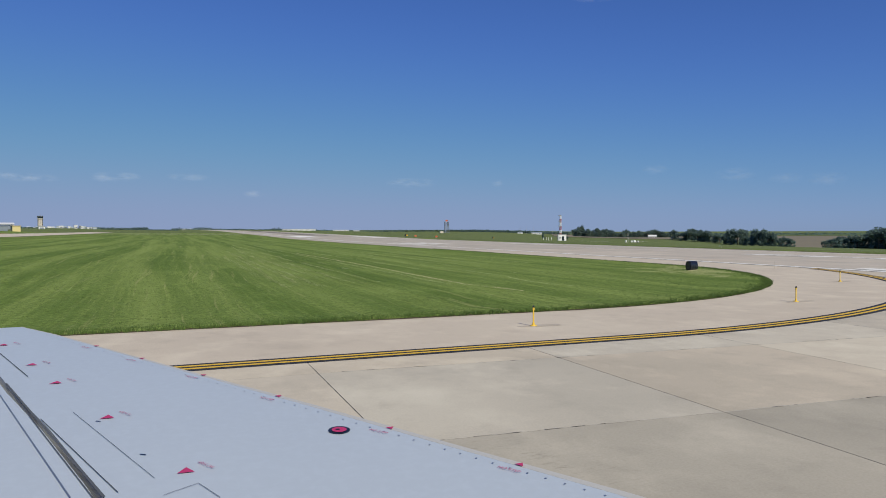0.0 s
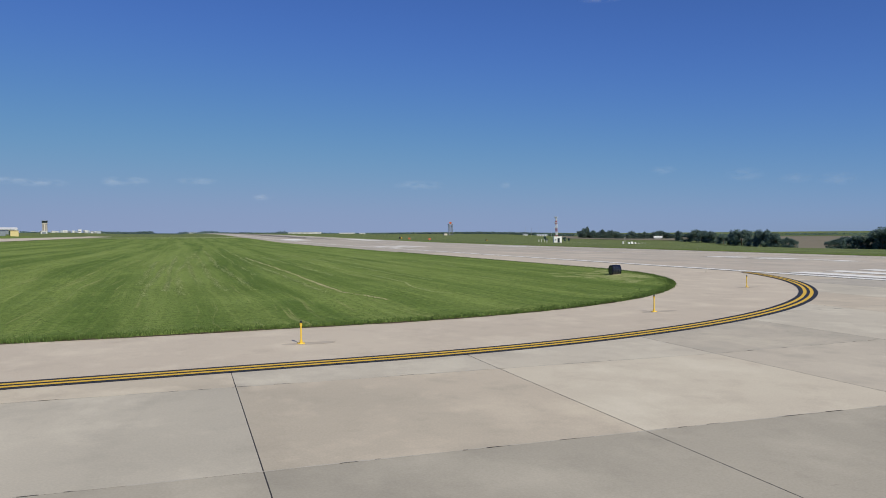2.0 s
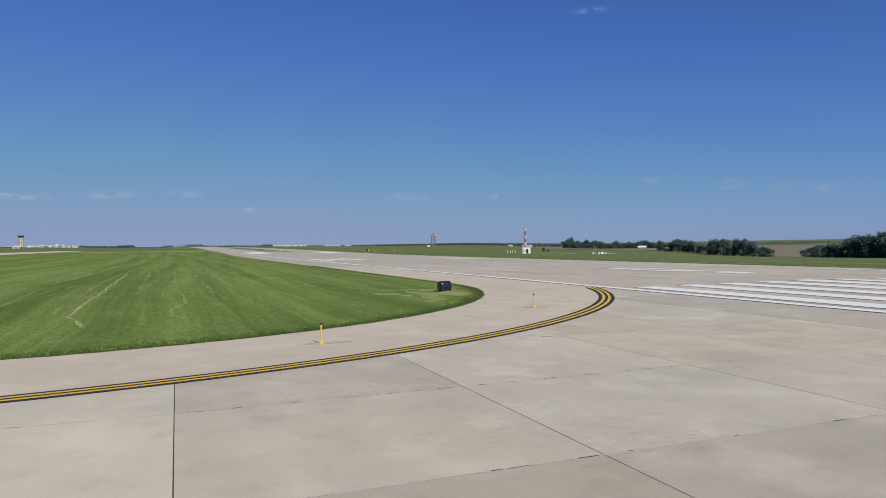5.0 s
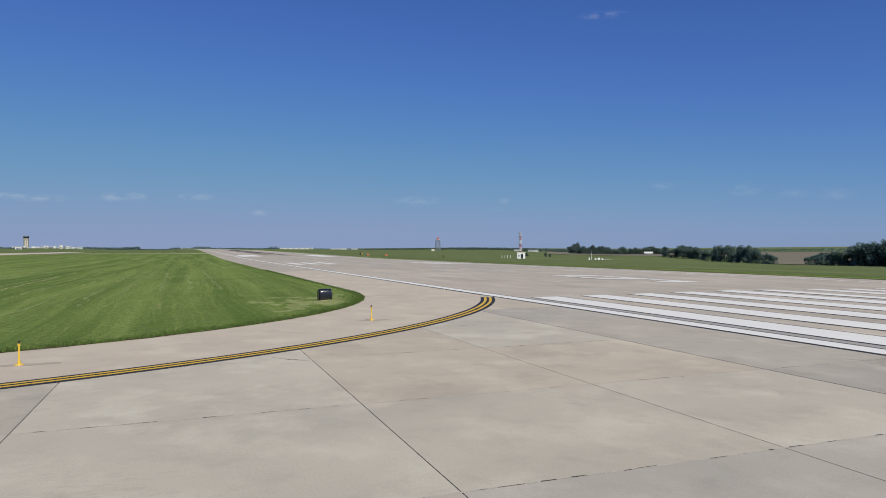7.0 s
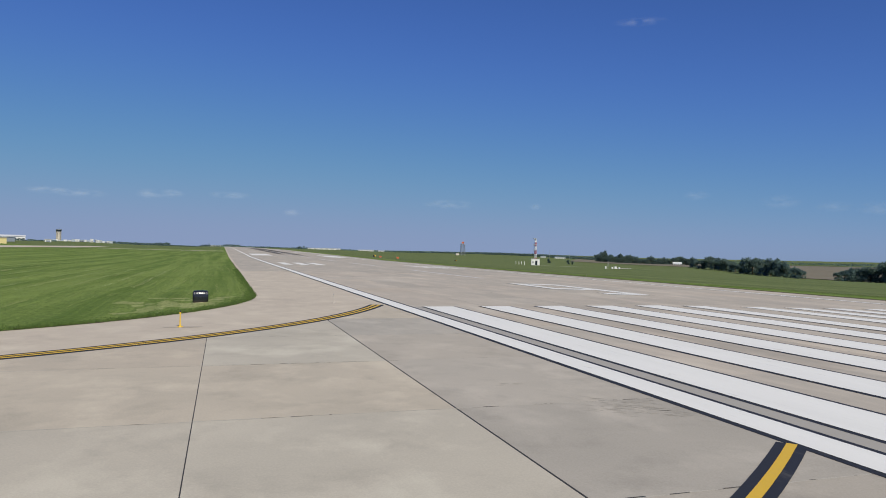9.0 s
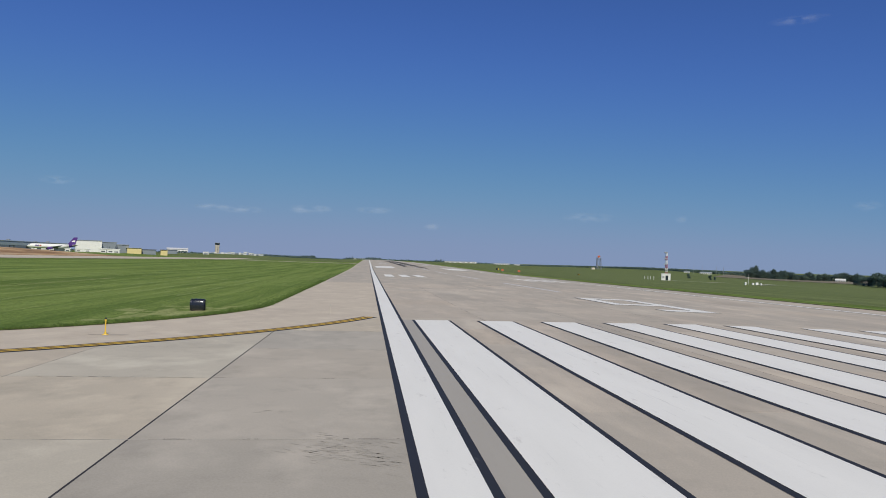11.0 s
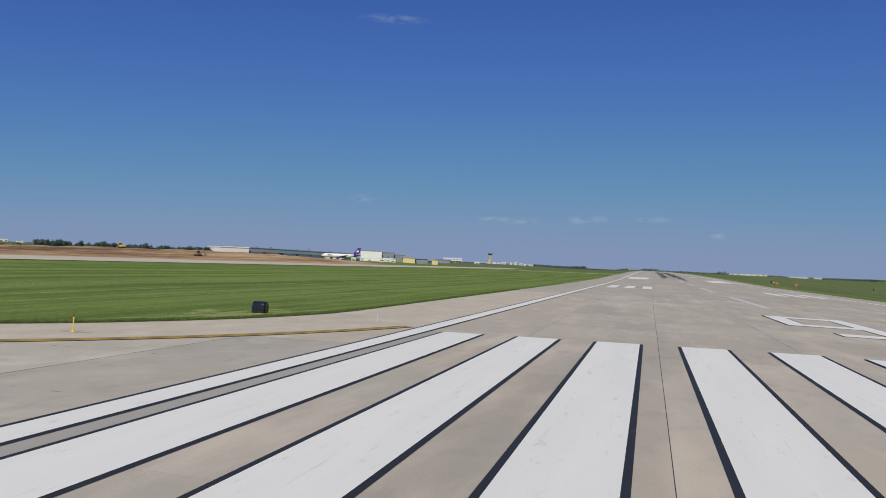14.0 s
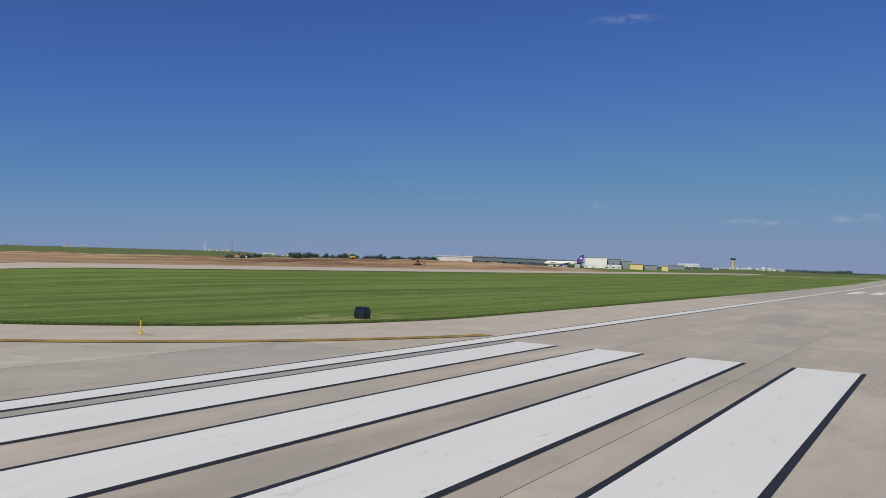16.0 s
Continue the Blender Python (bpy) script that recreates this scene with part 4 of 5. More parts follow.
for az in (27.4, 28.0, 29.0, 29.5, 26.9):
    x, y = polar(EAST, az, 1250)
    e = thing("pole", x, y, gz(x, y), "tall slender grey pole in the distance", "pole")
    bm = bmesh.new()
    rod(bm, (0, 0, -0.5), (0, 0, 14), 0.3, 0.15, 8)
    part("shaft", bm, M["metal"], e)


def control_tower(x, y):
    z = gz(x, y)
    e = thing("control_tower", x, y, z, "tan concrete airport control tower with a dark glass cab", "control tower")
    bm = bmesh.new()
    rod(bm, (0, 0, -1), (0, 0, 13.3), 5.6, 5.2, 8)
    shaft = part("shaft", bm, M["tan"], e)
    for k in range(8):
        bm = bmesh.new()
        a = math.pi / 8 + k * math.pi / 4
        box(bm, 4.95 * math.cos(a), 4.95 * math.sin(a), 1, 0.5, 0.7, 11.5, 0.05, math.degrees(a))
        part("window_strip", bm, M["glass"], shaft)
    bm = bmesh.new()
    rod(bm, (0, 0, 13.3), (0, 0, 14.5), 6.2, 6.2, 8)
    part("gallery", bm, M["tan"], e)
    bm = bmesh.new()
    rod(bm, (0, 0, 14.5), (0, 0, 17.5), 5.2, 6.0, 8)
    part("cab", bm, M["glass"], e, "dark glass cab")
    bm = bmesh.new()
    rod(bm, (0, 0, 17.5), (0, 0, 18.3), 6.4, 6.2, 8)
    cap = part("roof", bm, M["wallgrey"], e)
    bm = bmesh.new()
    rod(bm, (1, 0, 18.3), (1, 0, 21.3), 0.25, 0.12, 6)
    part("aerial", bm, M["metal"], cap)
    return e


control_tower(*at_west(-13.03, 930)).scale = (0.52, 0.52, 0.79)


def parked_aircraft(x, y, rz):
    """A twin-engined freighter, nose towards -X."""
    z = gz(x, y)
    e = thing("parked_aircraft", x, y, z, "white cargo jet with a purple tail parked by a hangar", "aircraft", rz=rz)
    L, R, H = 50.0, 2.0, 4.4
    hull = None
    rings, seg = [(-25, 0.15, -0.4), (-24.2, 0.9, -0.3), (-22.5, 1.55, -0.1), (-19.5, R, 0), (9, R, 0), (16, 1.6, 0.4), (22, 0.9, 1.0), (25, 0.3, 1.4)], 16
    for name, sel, mat in (("fuselage", rings[:6], M["palewhite"]), ("tail_cone", rings[5:], M["purple"])):
        verts, faces = [], []
        for rx, rr, dz in sel:
            for k in range(seg):
                a = 2 * math.pi * k / seg
                verts.append((rx, rr * math.cos(a), H + dz + rr * math.sin(a)))
        for i in range(len(sel) - 1):
            for k in range(seg):
                faces.append((i * seg + k, i * seg + (k + 1) % seg, (i + 1) * seg + (k + 1) % seg, (i + 1) * seg + k))
        faces += [tuple(range(seg)), tuple(range((len(sel) - 1) * seg, len(sel) * seg))]
        ob = mesh_ob(name, verts, faces, mat, e)
        hull = ob if name == "fuselage" else hull
        for p in ob.data.polygons:
            p.use_smooth = len(p.vertices) == 4

    def slab(name, outline, t, mat, upright=False, under=None):
        n = len(outline)
        if upright:
            v = [(px, -t, pz) for px, pz in outline] + [(px, t, pz) for px, pz in outline]
        else:
            v = [(px, py, pz - t) for px, py, pz in outline] + [(px, py, pz + t) for px, py, pz in outline]
        f = [tuple(range(n))[::-1], tuple(range(n, 2 * n))] + [(i, (i + 1) % n, n + (i + 1) % n, n + i) for i in range(n)]
        return mesh_ob(name, v, f, mat, under or e)

    fin = slab("tail_fin", [(14.5, H + 1.7), (21.0, H + 8.6), (25.0, H + 8.6), (22.5, H + 1.2)], 0.22, M["purple"], True)
    slab("tail_badge", [(18.5, H + 4.2), (20.5, H + 5.8), (22.6, H + 5.8), (21.8, H + 4.2)], 0.26, M["palewhite"], True, fin)
    for s in (-1, 1):
        slab("wing", [(-4.5, 1.6 * s, H - 1.2), (5.5, 18.5 * s, H + 0.4), (7.5, 18.5 * s, H + 0.4), (4.0, 1.6 * s, H - 1.2)][::s], 0.25, M["wallgrey"])
        slab("tailplane", [(18.5, 0.8 * s, H + 1.2), (22.5, 7.5 * s, H + 1.6), (24.2, 7.5 * s, H + 1.6), (23.5, 0.8 * s, H + 1.2)][::s], 0.15, M["palewhite"])
        bm = bmesh.new()
        rod(bm, (-5.8, 6.4 * s, H - 2.2), (-0.8, 6.4 * s, H - 2.0), 1.25, 0.8, 14)
        part("engine", bm, M["purple"], e)
        bm = bmesh.new()
        rod(bm, (2.0, 3.4 * s, 0.5), (2.0, 3.4 * s, H - 1.3), 0.25, 0.25, 8)
        rod(bm, (2.0, 2.9 * s, 0.55), (2.0, 3.9 * s, 0.55), 0.55, 0.55, 12)
        part("main_gear", bm, M["dark"], e)
    bm = bmesh.new()
    rod(bm, (-19, 0, 0.4), (-19, 0, H - 1.6), 0.2, 0.2, 8)
    rod(bm, (-19, -0.4, 0.45), (-19, 0.4, 0.45), 0.45, 0.45, 12)
    part("nose_gear", bm, M["dark"], e)
    bm = bmesh.new()
    box(bm, -23.1, 0, H + 0.55, 0.9, 2.3, 0.5, 0.1)
    part("cockpit_window", bm, M["glass"], hull)
    for lx, w, mat in ((-15.6, 3.6, M["purple"]), (-12.4, 2.0, M["orange"])):
        bm = bmesh.new()
        box(bm, lx, -1.98, H - 0.2, w, 0.12, 1.0, 0.02)
        part("livery_mark", bm, mat, hull, "plain painted livery mark")
    return e


x, y = at_west(-25.75, 448)
parked_aircraft(x, y, 28).scale = (0.5, 0.6, 0.62)


# ---------------------------------------------------------------- earthworks west of the parallel taxiway
def heap_height(x, y):
    n = 0.45 * noise.fractal((x * 0.035, y * 0.02, 0.0), 0.9, 2.0, 4) + 1.1 * max(0.0, noise.noise((x * 0.13, y * 0.075, 7.0)) - 0.14)
    prof = step(-x, 113, 136) * (1 - step(-x, 190, 232))
    berm = 1.15 * float(step(y, 105, 235))
    return (0.12 + berm + n) * prof * (1 - step(y, 250, 345)) + 0.05 - 0.35 * step(y, 300, 345)


xs, ys = np.linspace(-236, -112.1, 60), np.linspace(-30, 348, 180)
verts = [(x, y, gz(x, y) + heap_height(x, y)) for y in ys for x in xs]
nx = len(xs)
faces = [(j * nx + i, j * nx + i + 1, (j + 1) * nx + i + 1, (j + 1) * nx + i) for j in range(len(ys) - 1) for i in range(nx - 1)]
earth = mesh_ob("earthworks", verts, faces, M["soil"])
for p in earth.data.polygons:
    p.use_smooth = True
tagged(earth, "bare orange-brown earthworks with uneven heaps", "earthworks", kind="structure")


def excavator(x, y, rz, body):
    z = gz(x, y) + heap_height(x, y)
    e = thing("excavator", x, y, z, "small tracked excavator parked on bare earth", "excavator", rz=rz)
    for s in (-1, 1):
        bm = bmesh.new()
        box(bm, 0, 1.2 * s, 0, 4.2, 0.7, 0.9, 0.3)
        part("track", bm, M["dark"], e)
    bm = bmesh.new()
    box(bm, -0.4, 0, 0.9, 3.4, 2.6, 1.2, 0.15)
    part("body", bm, body, e)
    bm = bmesh.new()
    box(bm, 0.7, 0.7, 2.1, 1.4, 1.2, 1.3, 0.12)
    part("cab", bm, M["glass"], e)
    bm = bmesh.new()
    rod(bm, (1.2, -0.3, 1.8), (3.6, -0.3, 4.4), 0.3, 0.25, 6)
    rod(bm, (3.6, -0.3, 4.4), (5.4, -0.3, 1.4), 0.25, 0.2, 6)
    boom = part("boom", bm, body, e)
    bm = bmesh.new()
    box(bm, 5.4, -0.3, 0.4, 1.0, 1.2, 1.0, 0.15)
    part("bucket", bm, M["metal"], boom)
    e.scale = (0.55, 0.55, 0.5)
    return e


for az, r, rz, m in ((-52.0, 250, 30, M["earthy"]), (-43.0, 262, 160, M["post"]), (-37.7, 243, 80, M["earthy"])):
    x, y = at_west(az, r)
    excavator(x, y, rz, m)
x, y = at_west(-67.0, 235)
e = thing("warning_marker", x, y, gz(x, y) + heap_height(x, y), "small orange warning marker on bare earth", "marker")
bm = bmesh.new()
rod(bm, (0, 0, 0), (0, 0, 0.9), 0.35, 0.1, 10)
part("cone", bm, M["orange"], e)


# ---------------------------------------------------------------- airliner wing over the taxiway
WX, WY, WK = -49.369, -39.217, 1.159


def wing_pt(dx, dy, up=0.0):
    return Vector((WX + WK * dx, WY + WK * dy, 3.092 - WK * (3.31 - (2.05 + 0.05 * dy)) + up))


LEAD = [(2.72, 1.0), (1.82, 2.51), (1.32, 3.31), (0.78, 4.19), (0.27, 4.98), (-0.48, 6.16), (-1.0, 6.99), (-1.34, 7.46)]
SLOT = [(0.33, 1.0), (-0.08, 2.5), (-0.33, 3.3), (-0.64, 4.19), (-0.96, 5.02), (-1.36, 6.16), (-1.7, 6.99), (-1.9, 7.46)]
TRAIL = [(-0.9, 1.0), (-1.05, 2.5), (-1.2, 3.3), (-1.45, 4.19), (-1.72, 5.02), (-2.05, 6.16), (-2.3, 6.99), (-2.4, 7.46)]
wing = thing("aircraft_wing", WX, WY, 0, "pale grey swept airliner wing with red no-step arrows", "aircraft wing")
to_wing = Matrix.Translation((-WX, -WY, 0))


def loft(name, front, back, mat, thick, f0=0.0, f1=1.0, drop=0.0, label=""):
    """A closed aerofoil panel between two spanwise lines."""
    n = 12
    verts, faces = [], []
    us = [f0 + (f1 - f0) * i / n for i in range(n + 1)]
    ring = 2 * (n + 1)
    for (ax, ay), (bx, by) in zip(front, back):
        for side in (1, -1):
            for u in (us if side > 0 else us[::-1]):
                k = math.sqrt(max(0.0, min(1.0, u * 6))) if f0 == 0.0 else 1.0
                up = thick * (k - 1) * 0.5 if side > 0 else thick * (-0.5 - 0.5 * k)
                verts.append(to_wing @ (wing_pt(ax + (bx - ax) * u, ay + (by - ay) * u, up - drop * u)))
    m = len(front)
    for i in range(m - 1):
        for k in range(ring):
            faces.append((i * ring + k, (i + 1) * ring + k, (i + 1) * ring + (k + 1) % ring, i * ring + (k + 1) % ring))
    faces += [tuple(range(ring)), tuple(range((m - 1) * ring, m * ring))[::-1]]
    ob = mesh_ob(name, verts, faces, mat, wing, label)
    bm = bmesh.new()
    bm.from_mesh(ob.data)
    bmesh.ops.recalc_face_normals(bm, faces=bm.faces)
    bm.to_mesh(ob.data)
    bm.free()
    return ob


def between(a, b, u):
    return [(p[0] + (q[0] - p[0]) * u, p[1] + (q[1] - p[1]) * u) for p, q in zip(a, b)]


nose = between(LEAD, SLOT, 0.035)
edge = loft("leading_edge", LEAD, nose, M["wingedge"], 0.16, 0.0, 1.0, 0.0, "bare metal leading edge")
skin = loft("wing_skin", nose, SLOT, M["wing"], 0.17, 0.001, 1.0)
aft = [(p[0] - 0.035, p[1]) for p in SLOT]
loft("flap", aft, TRAIL, M["wing"], 0.08, 0.001, 1.0, 0.02, "pale grey trailing-edge flap")


def on_wing(name, outline, up, mat, label=""):
    """A flat patch lying on the wing's upper skin."""
    return mesh_ob(name, [to_wing @ wing_pt(px, py, up) for px, py in outline], [tuple(range(len(outline)))], mat, skin, label)


def seam(a, b, w, mat=None, name="panel_seam"):
    d = Vector((b[0] - a[0], b[1] - a[1])).normalized()
    n = Vector((-d.y, d.x)) * w / 2
    return on_wing(name, [(a[0] + n.x, a[1] + n.y), (b[0] + n.x, b[1] + n.y), (b[0] - n.x, b[1] - n.y), (a[0] - n.x, a[1] - n.y)], 0.006, mat or M["wingdark"])


# dark strips on the skin paint the shade of the flap slot and panel gaps
seam((-1.05, 5.27), (-0.29, 3.17), 0.012)
seam((-1.02, 5.15), (-0.33, 3.17), 0.006)
seam((-0.71, 4.38), (-0.24, 3.2), 0.005)
seam((-1.29, 6.28), (-0.95, 5.42), 0.006)
seam((-0.56, 4.46), (-0.1, 3.31), 0.0025)
seam((0.08, 3.19), (-0.06, 3.11), 0.003)
seam((0.08, 3.19), (0.16, 3.01), 0.003)
seam((-1.03, 4.99), (-0.42, 3.21), 0.006, M["metal"])
for (px, py), s in (((-0.16, 3.63), 0.014), ((-0.41, 4.24), 0.014)):
    seam((px - s, py + s * 0.6), (px + s, py - s * 0.6), 0.009, M["dark"], "drain_mark")


def text_patch(words, px, py, size, ang, mat):
    c = bpy.data.curves.new("stencil", "FONT")
    c.body, c.size, c.align_x = words, size, "CENTER"
    tmp = new("stencil_source", c)
    dg = bpy.context.evaluated_depsgraph_get()
    me = bpy.data.meshes.new_from_object(tmp.evaluated_get(dg))
    bpy.data.objects.remove(tmp)
    base = to_wing @ wing_pt(px, py, 0.009)
    me.transform(Matrix.Translation(base) @ pose(0, 0, 0, math.degrees(math.atan(0.05)), 0, ang))
    me.materials.clear()
    me.materials.append(mat)
    ob = new("no_step_stencil", me)
    ob.parent = skin
    ob["label"] = "red NO STEP stencil"
    return ob


for px, py, s, ang in ((0.05, 3.36, 0.05, 118), (-0.35, 4.31, 0.05, 118), (-0.73, 5.2, 0.05, 118), (-0.97, 5.8, 0.05, 118), (-1.31, 6.61, 0.05, 118),
                       (1.07, 3.62, 0.03, -58), (1.5, 2.92, 0.03, -58), (0.58, 4.42, 0.03, -58), (0.16, 5.1, 0.03, -58), (-0.26, 5.76, 0.03, -58), (-0.63, 6.34, 0.03, -58)):
    a = radians(ang + 90)
    tip = (px + 1.3 * s * math.cos(a), py + 1.3 * s * math.sin(a))
    n = (math.cos(a + math.pi / 2) * s * 0.75, math.sin(a + math.pi / 2) * s * 0.75)
    on_wing("arrow", [tip, (px + n[0], py + n[1]), (px - n[0], py - n[1])], 0.007, M["magenta"], "red arrow stencil")
    text_patch("NO STEP", px - 0.09 * math.cos(a), py - 0.075 * math.sin(a), 0.036, ang, M["magenta"])
on_wing("cap_ring", [(0.81 + 0.058 * math.cos(k * 0.2618), 3.68 + 0.062 * math.sin(k * 0.2618)) for k in range(24)], 0.006, M["dark"], "dark filler cap ring")
on_wing("filler_cap", [(0.81 + 0.04 * math.cos(k * 0.2618), 3.68 + 0.042 * math.sin(k * 0.2618)) for k in range(24)], 0.009, M["magenta"], "red round filler cap")
on_wing("cap_slot", [(0.79, 3.672), (0.81, 3.668), (0.813, 3.688), (0.793, 3.692)], 0.011, M["dark"])
for k in range(60):
    u = k / 59
    i = min(int(u * 6), 5)
    q = u * 6 - i
    a, b, = nose[i], nose[i + 1]
    px, py = a[0] + (b[0] - a[0]) * q - 0.05, a[1] + (b[1] - a[1]) * q - 0.03
    on_wing("rivet", [(px, py), (px + 0.008, py + 0.004), (px + 0.004, py + 0.012), (px - 0.004, py + 0.008)], 0.006, M["metal"])
tip = [to_wing @ wing_pt(*p) for p in ((-1.6, 7.46), (-1.9, 7.46), (-2.4, 7.46))]
up = [to_wing @ wing_pt(-1.95, 7.7, 0.16), to_wing @ wing_pt(-2.15, 7.76, 0.3), to_wing @ wing_pt(-2.42, 7.76, 0.3)]
v = [p + Vector((0, o, 0)) for o in (0.0, 0.05) for p in tip + up]
mesh_ob("winglet", v, [(0, 1, 4, 3), (1, 2, 5, 4), (6, 9, 10, 7), (7, 10, 11, 8), (0, 3, 9, 6), (3, 4, 10, 9), (4, 5, 11, 10), (5, 2, 8, 11), (0, 6, 7, 1), (1, 7, 8, 2)], M["palewhite"], wing, "white upturned wing tip")

# ---------------------------------------------------------------- clouds low in the sky
def cloud_material():
    m, t, b = nodes_of("thin_cloud")
    tc = t.nodes.new("ShaderNodeTexCoord")
    n = t.nodes.new("ShaderNodeTexNoise")
    n.inputs["Scale"].default_value, n.inputs["Detail"].default_value = 2.2, 8
    mp = t.nodes.new("ShaderNodeMapping")
    mp.inputs["Scale"].default_value = (0.006, 0.006, 0.016)
    g = t.nodes.new("ShaderNodeNewGeometry")
    link(t, g.outputs["Position"], mp.inputs["Vector"])
    link(t, mp.outputs[0], n.inputs["Vector"])
    gr = t.nodes.new("ShaderNodeTexGradient")
    gr.gradient_type = "SPHERICAL"
    m2 = t.nodes.new("ShaderNodeMapping")
    m2.inputs["Location"].default_value = (0, 0, 0)
    link(t, tc.outputs["Object"], m2.inputs["Vector"])
    link(t, m2.outputs[0], gr.inputs["Vector"])
    mul = t.nodes.new("ShaderNodeMath")
    mul.operation = "MULTIPLY"
    link(t, ramp(t, n.outputs["Fac"], [(0.38, grey(0)), (0.7, grey(1))]), mul.inputs[0])
    link(t, ramp(t, gr.outputs["Fac"], [(0.0, grey(0)), (0.9, grey(0.15))]), mul.inputs[1])
    link(t, mul.outputs[0], b.inputs["Alpha"])
    b.inputs["Base Color"].default_value = (0.8, 0.8, 0.82, 1)
    # faint glow stands in for sunlight scattered in the cloud
    b.inputs["Emission Color"].default_value = (0.75, 0.78, 0.85, 1)
    b.inputs["Emission Strength"].default_value = 0.12
    b.inputs["Roughness"].default_value = 1
    return m


M["cloud"] = cloud_material()
for az, el, w, h in ((-10.3, 3.9, 150, 26), (-5.5, 4.1, 95, 30), (-4.0, 4.15, 75, 28), (0.3, 4.25, 130, 24), (5.3, 3.0, 70, 24), (18.0, 4.0, 170, 34), (25.1, 3.95, 36, 26), (37.7, 4.85, 80, 34), (43.6, 4.3, 120, 44),
                     (47.1, 3.9, 100, 30), (49.8, 3.75, 110, 40), (-21.2, 19.6, 230, 34), (-23.3, 5.35, 100, 26), (33.2, 18.2, 160, 30), (-12.4, 4.0, 120, 22)):
    r = 4300
    a, e_ = radians(az), radians(el)
    cx, cy, cz = r * math.cos(e_) * math.sin(a), r * math.cos(e_) * math.cos(a), r * math.sin(e_)
    ob = mesh_ob("cloud", [(-1, 0, -1), (1, 0, -1), (1, 0, 1), (-1, 0, 1)], [(0, 1, 2, 3)], M["cloud"])
    ob.matrix_basis = pose(cx, cy, cz, 0, 0, -az) @ Matrix.Diagonal((w, 1, h, 1))
    tagged(ob, "thin white wisp of cloud low in the sky", "cloud", kind="structure")
    ob.visible_shadow = False

# ---------------------------------------------------------------- grass along the pavement edge
rnd = random.Random(17)
verts, faces = [], []


def in_grass(x, y):
    if x > -9.0 or y < GC[1] - GR:
        return False
    if x > GC[0] and y < GC[1]:
        return (x - GC[0]) ** 2 + (y - GC[1]) ** 2 < GR * GR
    return True


def edge_dist(x, y):
    """How far inside the edge of the grass a point lies."""
    if y > GC[1]:
        return -9.0 - x
    if x < GC[0]:
        return y - (GC[1] - GR)
    return GR - math.hypot(x - GC[0], y - GC[1])


def verge_z(d):
    """The sod stands a hand above the pavement and falls away inwards."""
    return float(np.interp(d, [-0.1, 0.0, 0.2, 0.9, 3.0, 13.0], [-0.03, 0.02, 0.065, 0.055, -0.045, -0.06]))


def turf_z(x, y):
    return max(verge_z(edge_dist(x, y)), gz(x, y) - 0.05)


run = line(-140, GC[1] - GR, -37, GC[1] - GR, 60) + arc(GC, GR, -math.pi / 2, 0, 90) + line(-9.0, 11.5, -9.0, 125, 60)
offs = [0.0, 0.08, 0.2, 0.5, 0.9, 2.0, 3.0, 6.0, 13.0]
vv, ff = [], []
for i, (x, y) in enumerate(run):
    ix, iy = (0.0, 1.0) if x <= GC[0] else ((GC[0] - x) / GR, (GC[1] - y) / GR) if y < GC[1] else (-1.0, 0.0)
    for k, d in enumerate(offs):
        w = 0.12 * noise.noise((x * 1.3, y * 1.3, 0.0)) if k < 3 else 0.0
        vv.append((x + ix * (d - w), y + iy * (d - w), verge_z(d) + (0.025 * noise.noise((x * 2.1, y * 2.1, d)) if 0 < k < 6 else 0.0)))
    if i:
        n = len(offs)
        ff += [((i - 1) * n + k, i * n + k, i * n + k + 1, (i - 1) * n + k + 1) for k in range(n - 1)]
verge = mesh_ob("grass_verge", vv, ff, M["grass"])
for p in verge.data.polygons:
    p.use_smooth = True
tagged(verge, "raised green turf verge along the pavement edge", "grass", kind="structure")


def tuft(x, y, h, n, z=-0.06):
    for _ in range(n):
        a = rnd.uniform(0, 6.283)
        w = h * rnd.uniform(0.05, 0.09) + 0.006
        l = h * rnd.uniform(0.1, 0.55)
        bx, by = x + rnd.gauss(0, 0.05), y + rnd.gauss(0, 0.05)
        i = len(verts)
        ca, sa = math.cos(a), math.sin(a)
        verts.extend([(bx - sa * w, by + ca * w, z), (bx + sa * w, by - ca * w, z), (bx + ca * l, by + sa * l, z + h * rnd.uniform(0.7, 1.1))])
        faces.append((i, i + 1, i + 2))


# dark brown strip along the lip of the turf
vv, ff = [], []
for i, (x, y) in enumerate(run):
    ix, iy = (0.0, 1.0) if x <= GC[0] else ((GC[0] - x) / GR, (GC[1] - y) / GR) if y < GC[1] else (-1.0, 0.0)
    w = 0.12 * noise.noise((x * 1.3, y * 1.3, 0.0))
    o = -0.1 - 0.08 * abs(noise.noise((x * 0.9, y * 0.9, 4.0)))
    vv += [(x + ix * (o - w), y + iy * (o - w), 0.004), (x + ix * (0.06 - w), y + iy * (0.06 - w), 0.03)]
    if i:
        ff.append((2 * i - 2, 2 * i, 2 * i + 1, 2 * i - 1))
tagged(mesh_ob("dark_edge_strip", vv, ff, M["rim"]), "dark brown strip along the edge of the turf", "soil", kind="structure")


vv, ff = [], []
for i in range(120):
    y = -110 + 3.5 * i
    o = 0.12 * noise.noise((3.0, y * 0.8, 0.0))
    vv += [(49.35 + o, y, gz(49.4, y) + 0.012), (49.75 + o, y, gz(49.7, y) + 0.05), (50.6, y, gz(50.6, y) - 0.03)]
    if i:
        ff += [(3 * i - 3, 3 * i - 2, 3 * i + 1, 3 * i), (3 * i - 2, 3 * i - 1, 3 * i + 2, 3 * i + 1)]
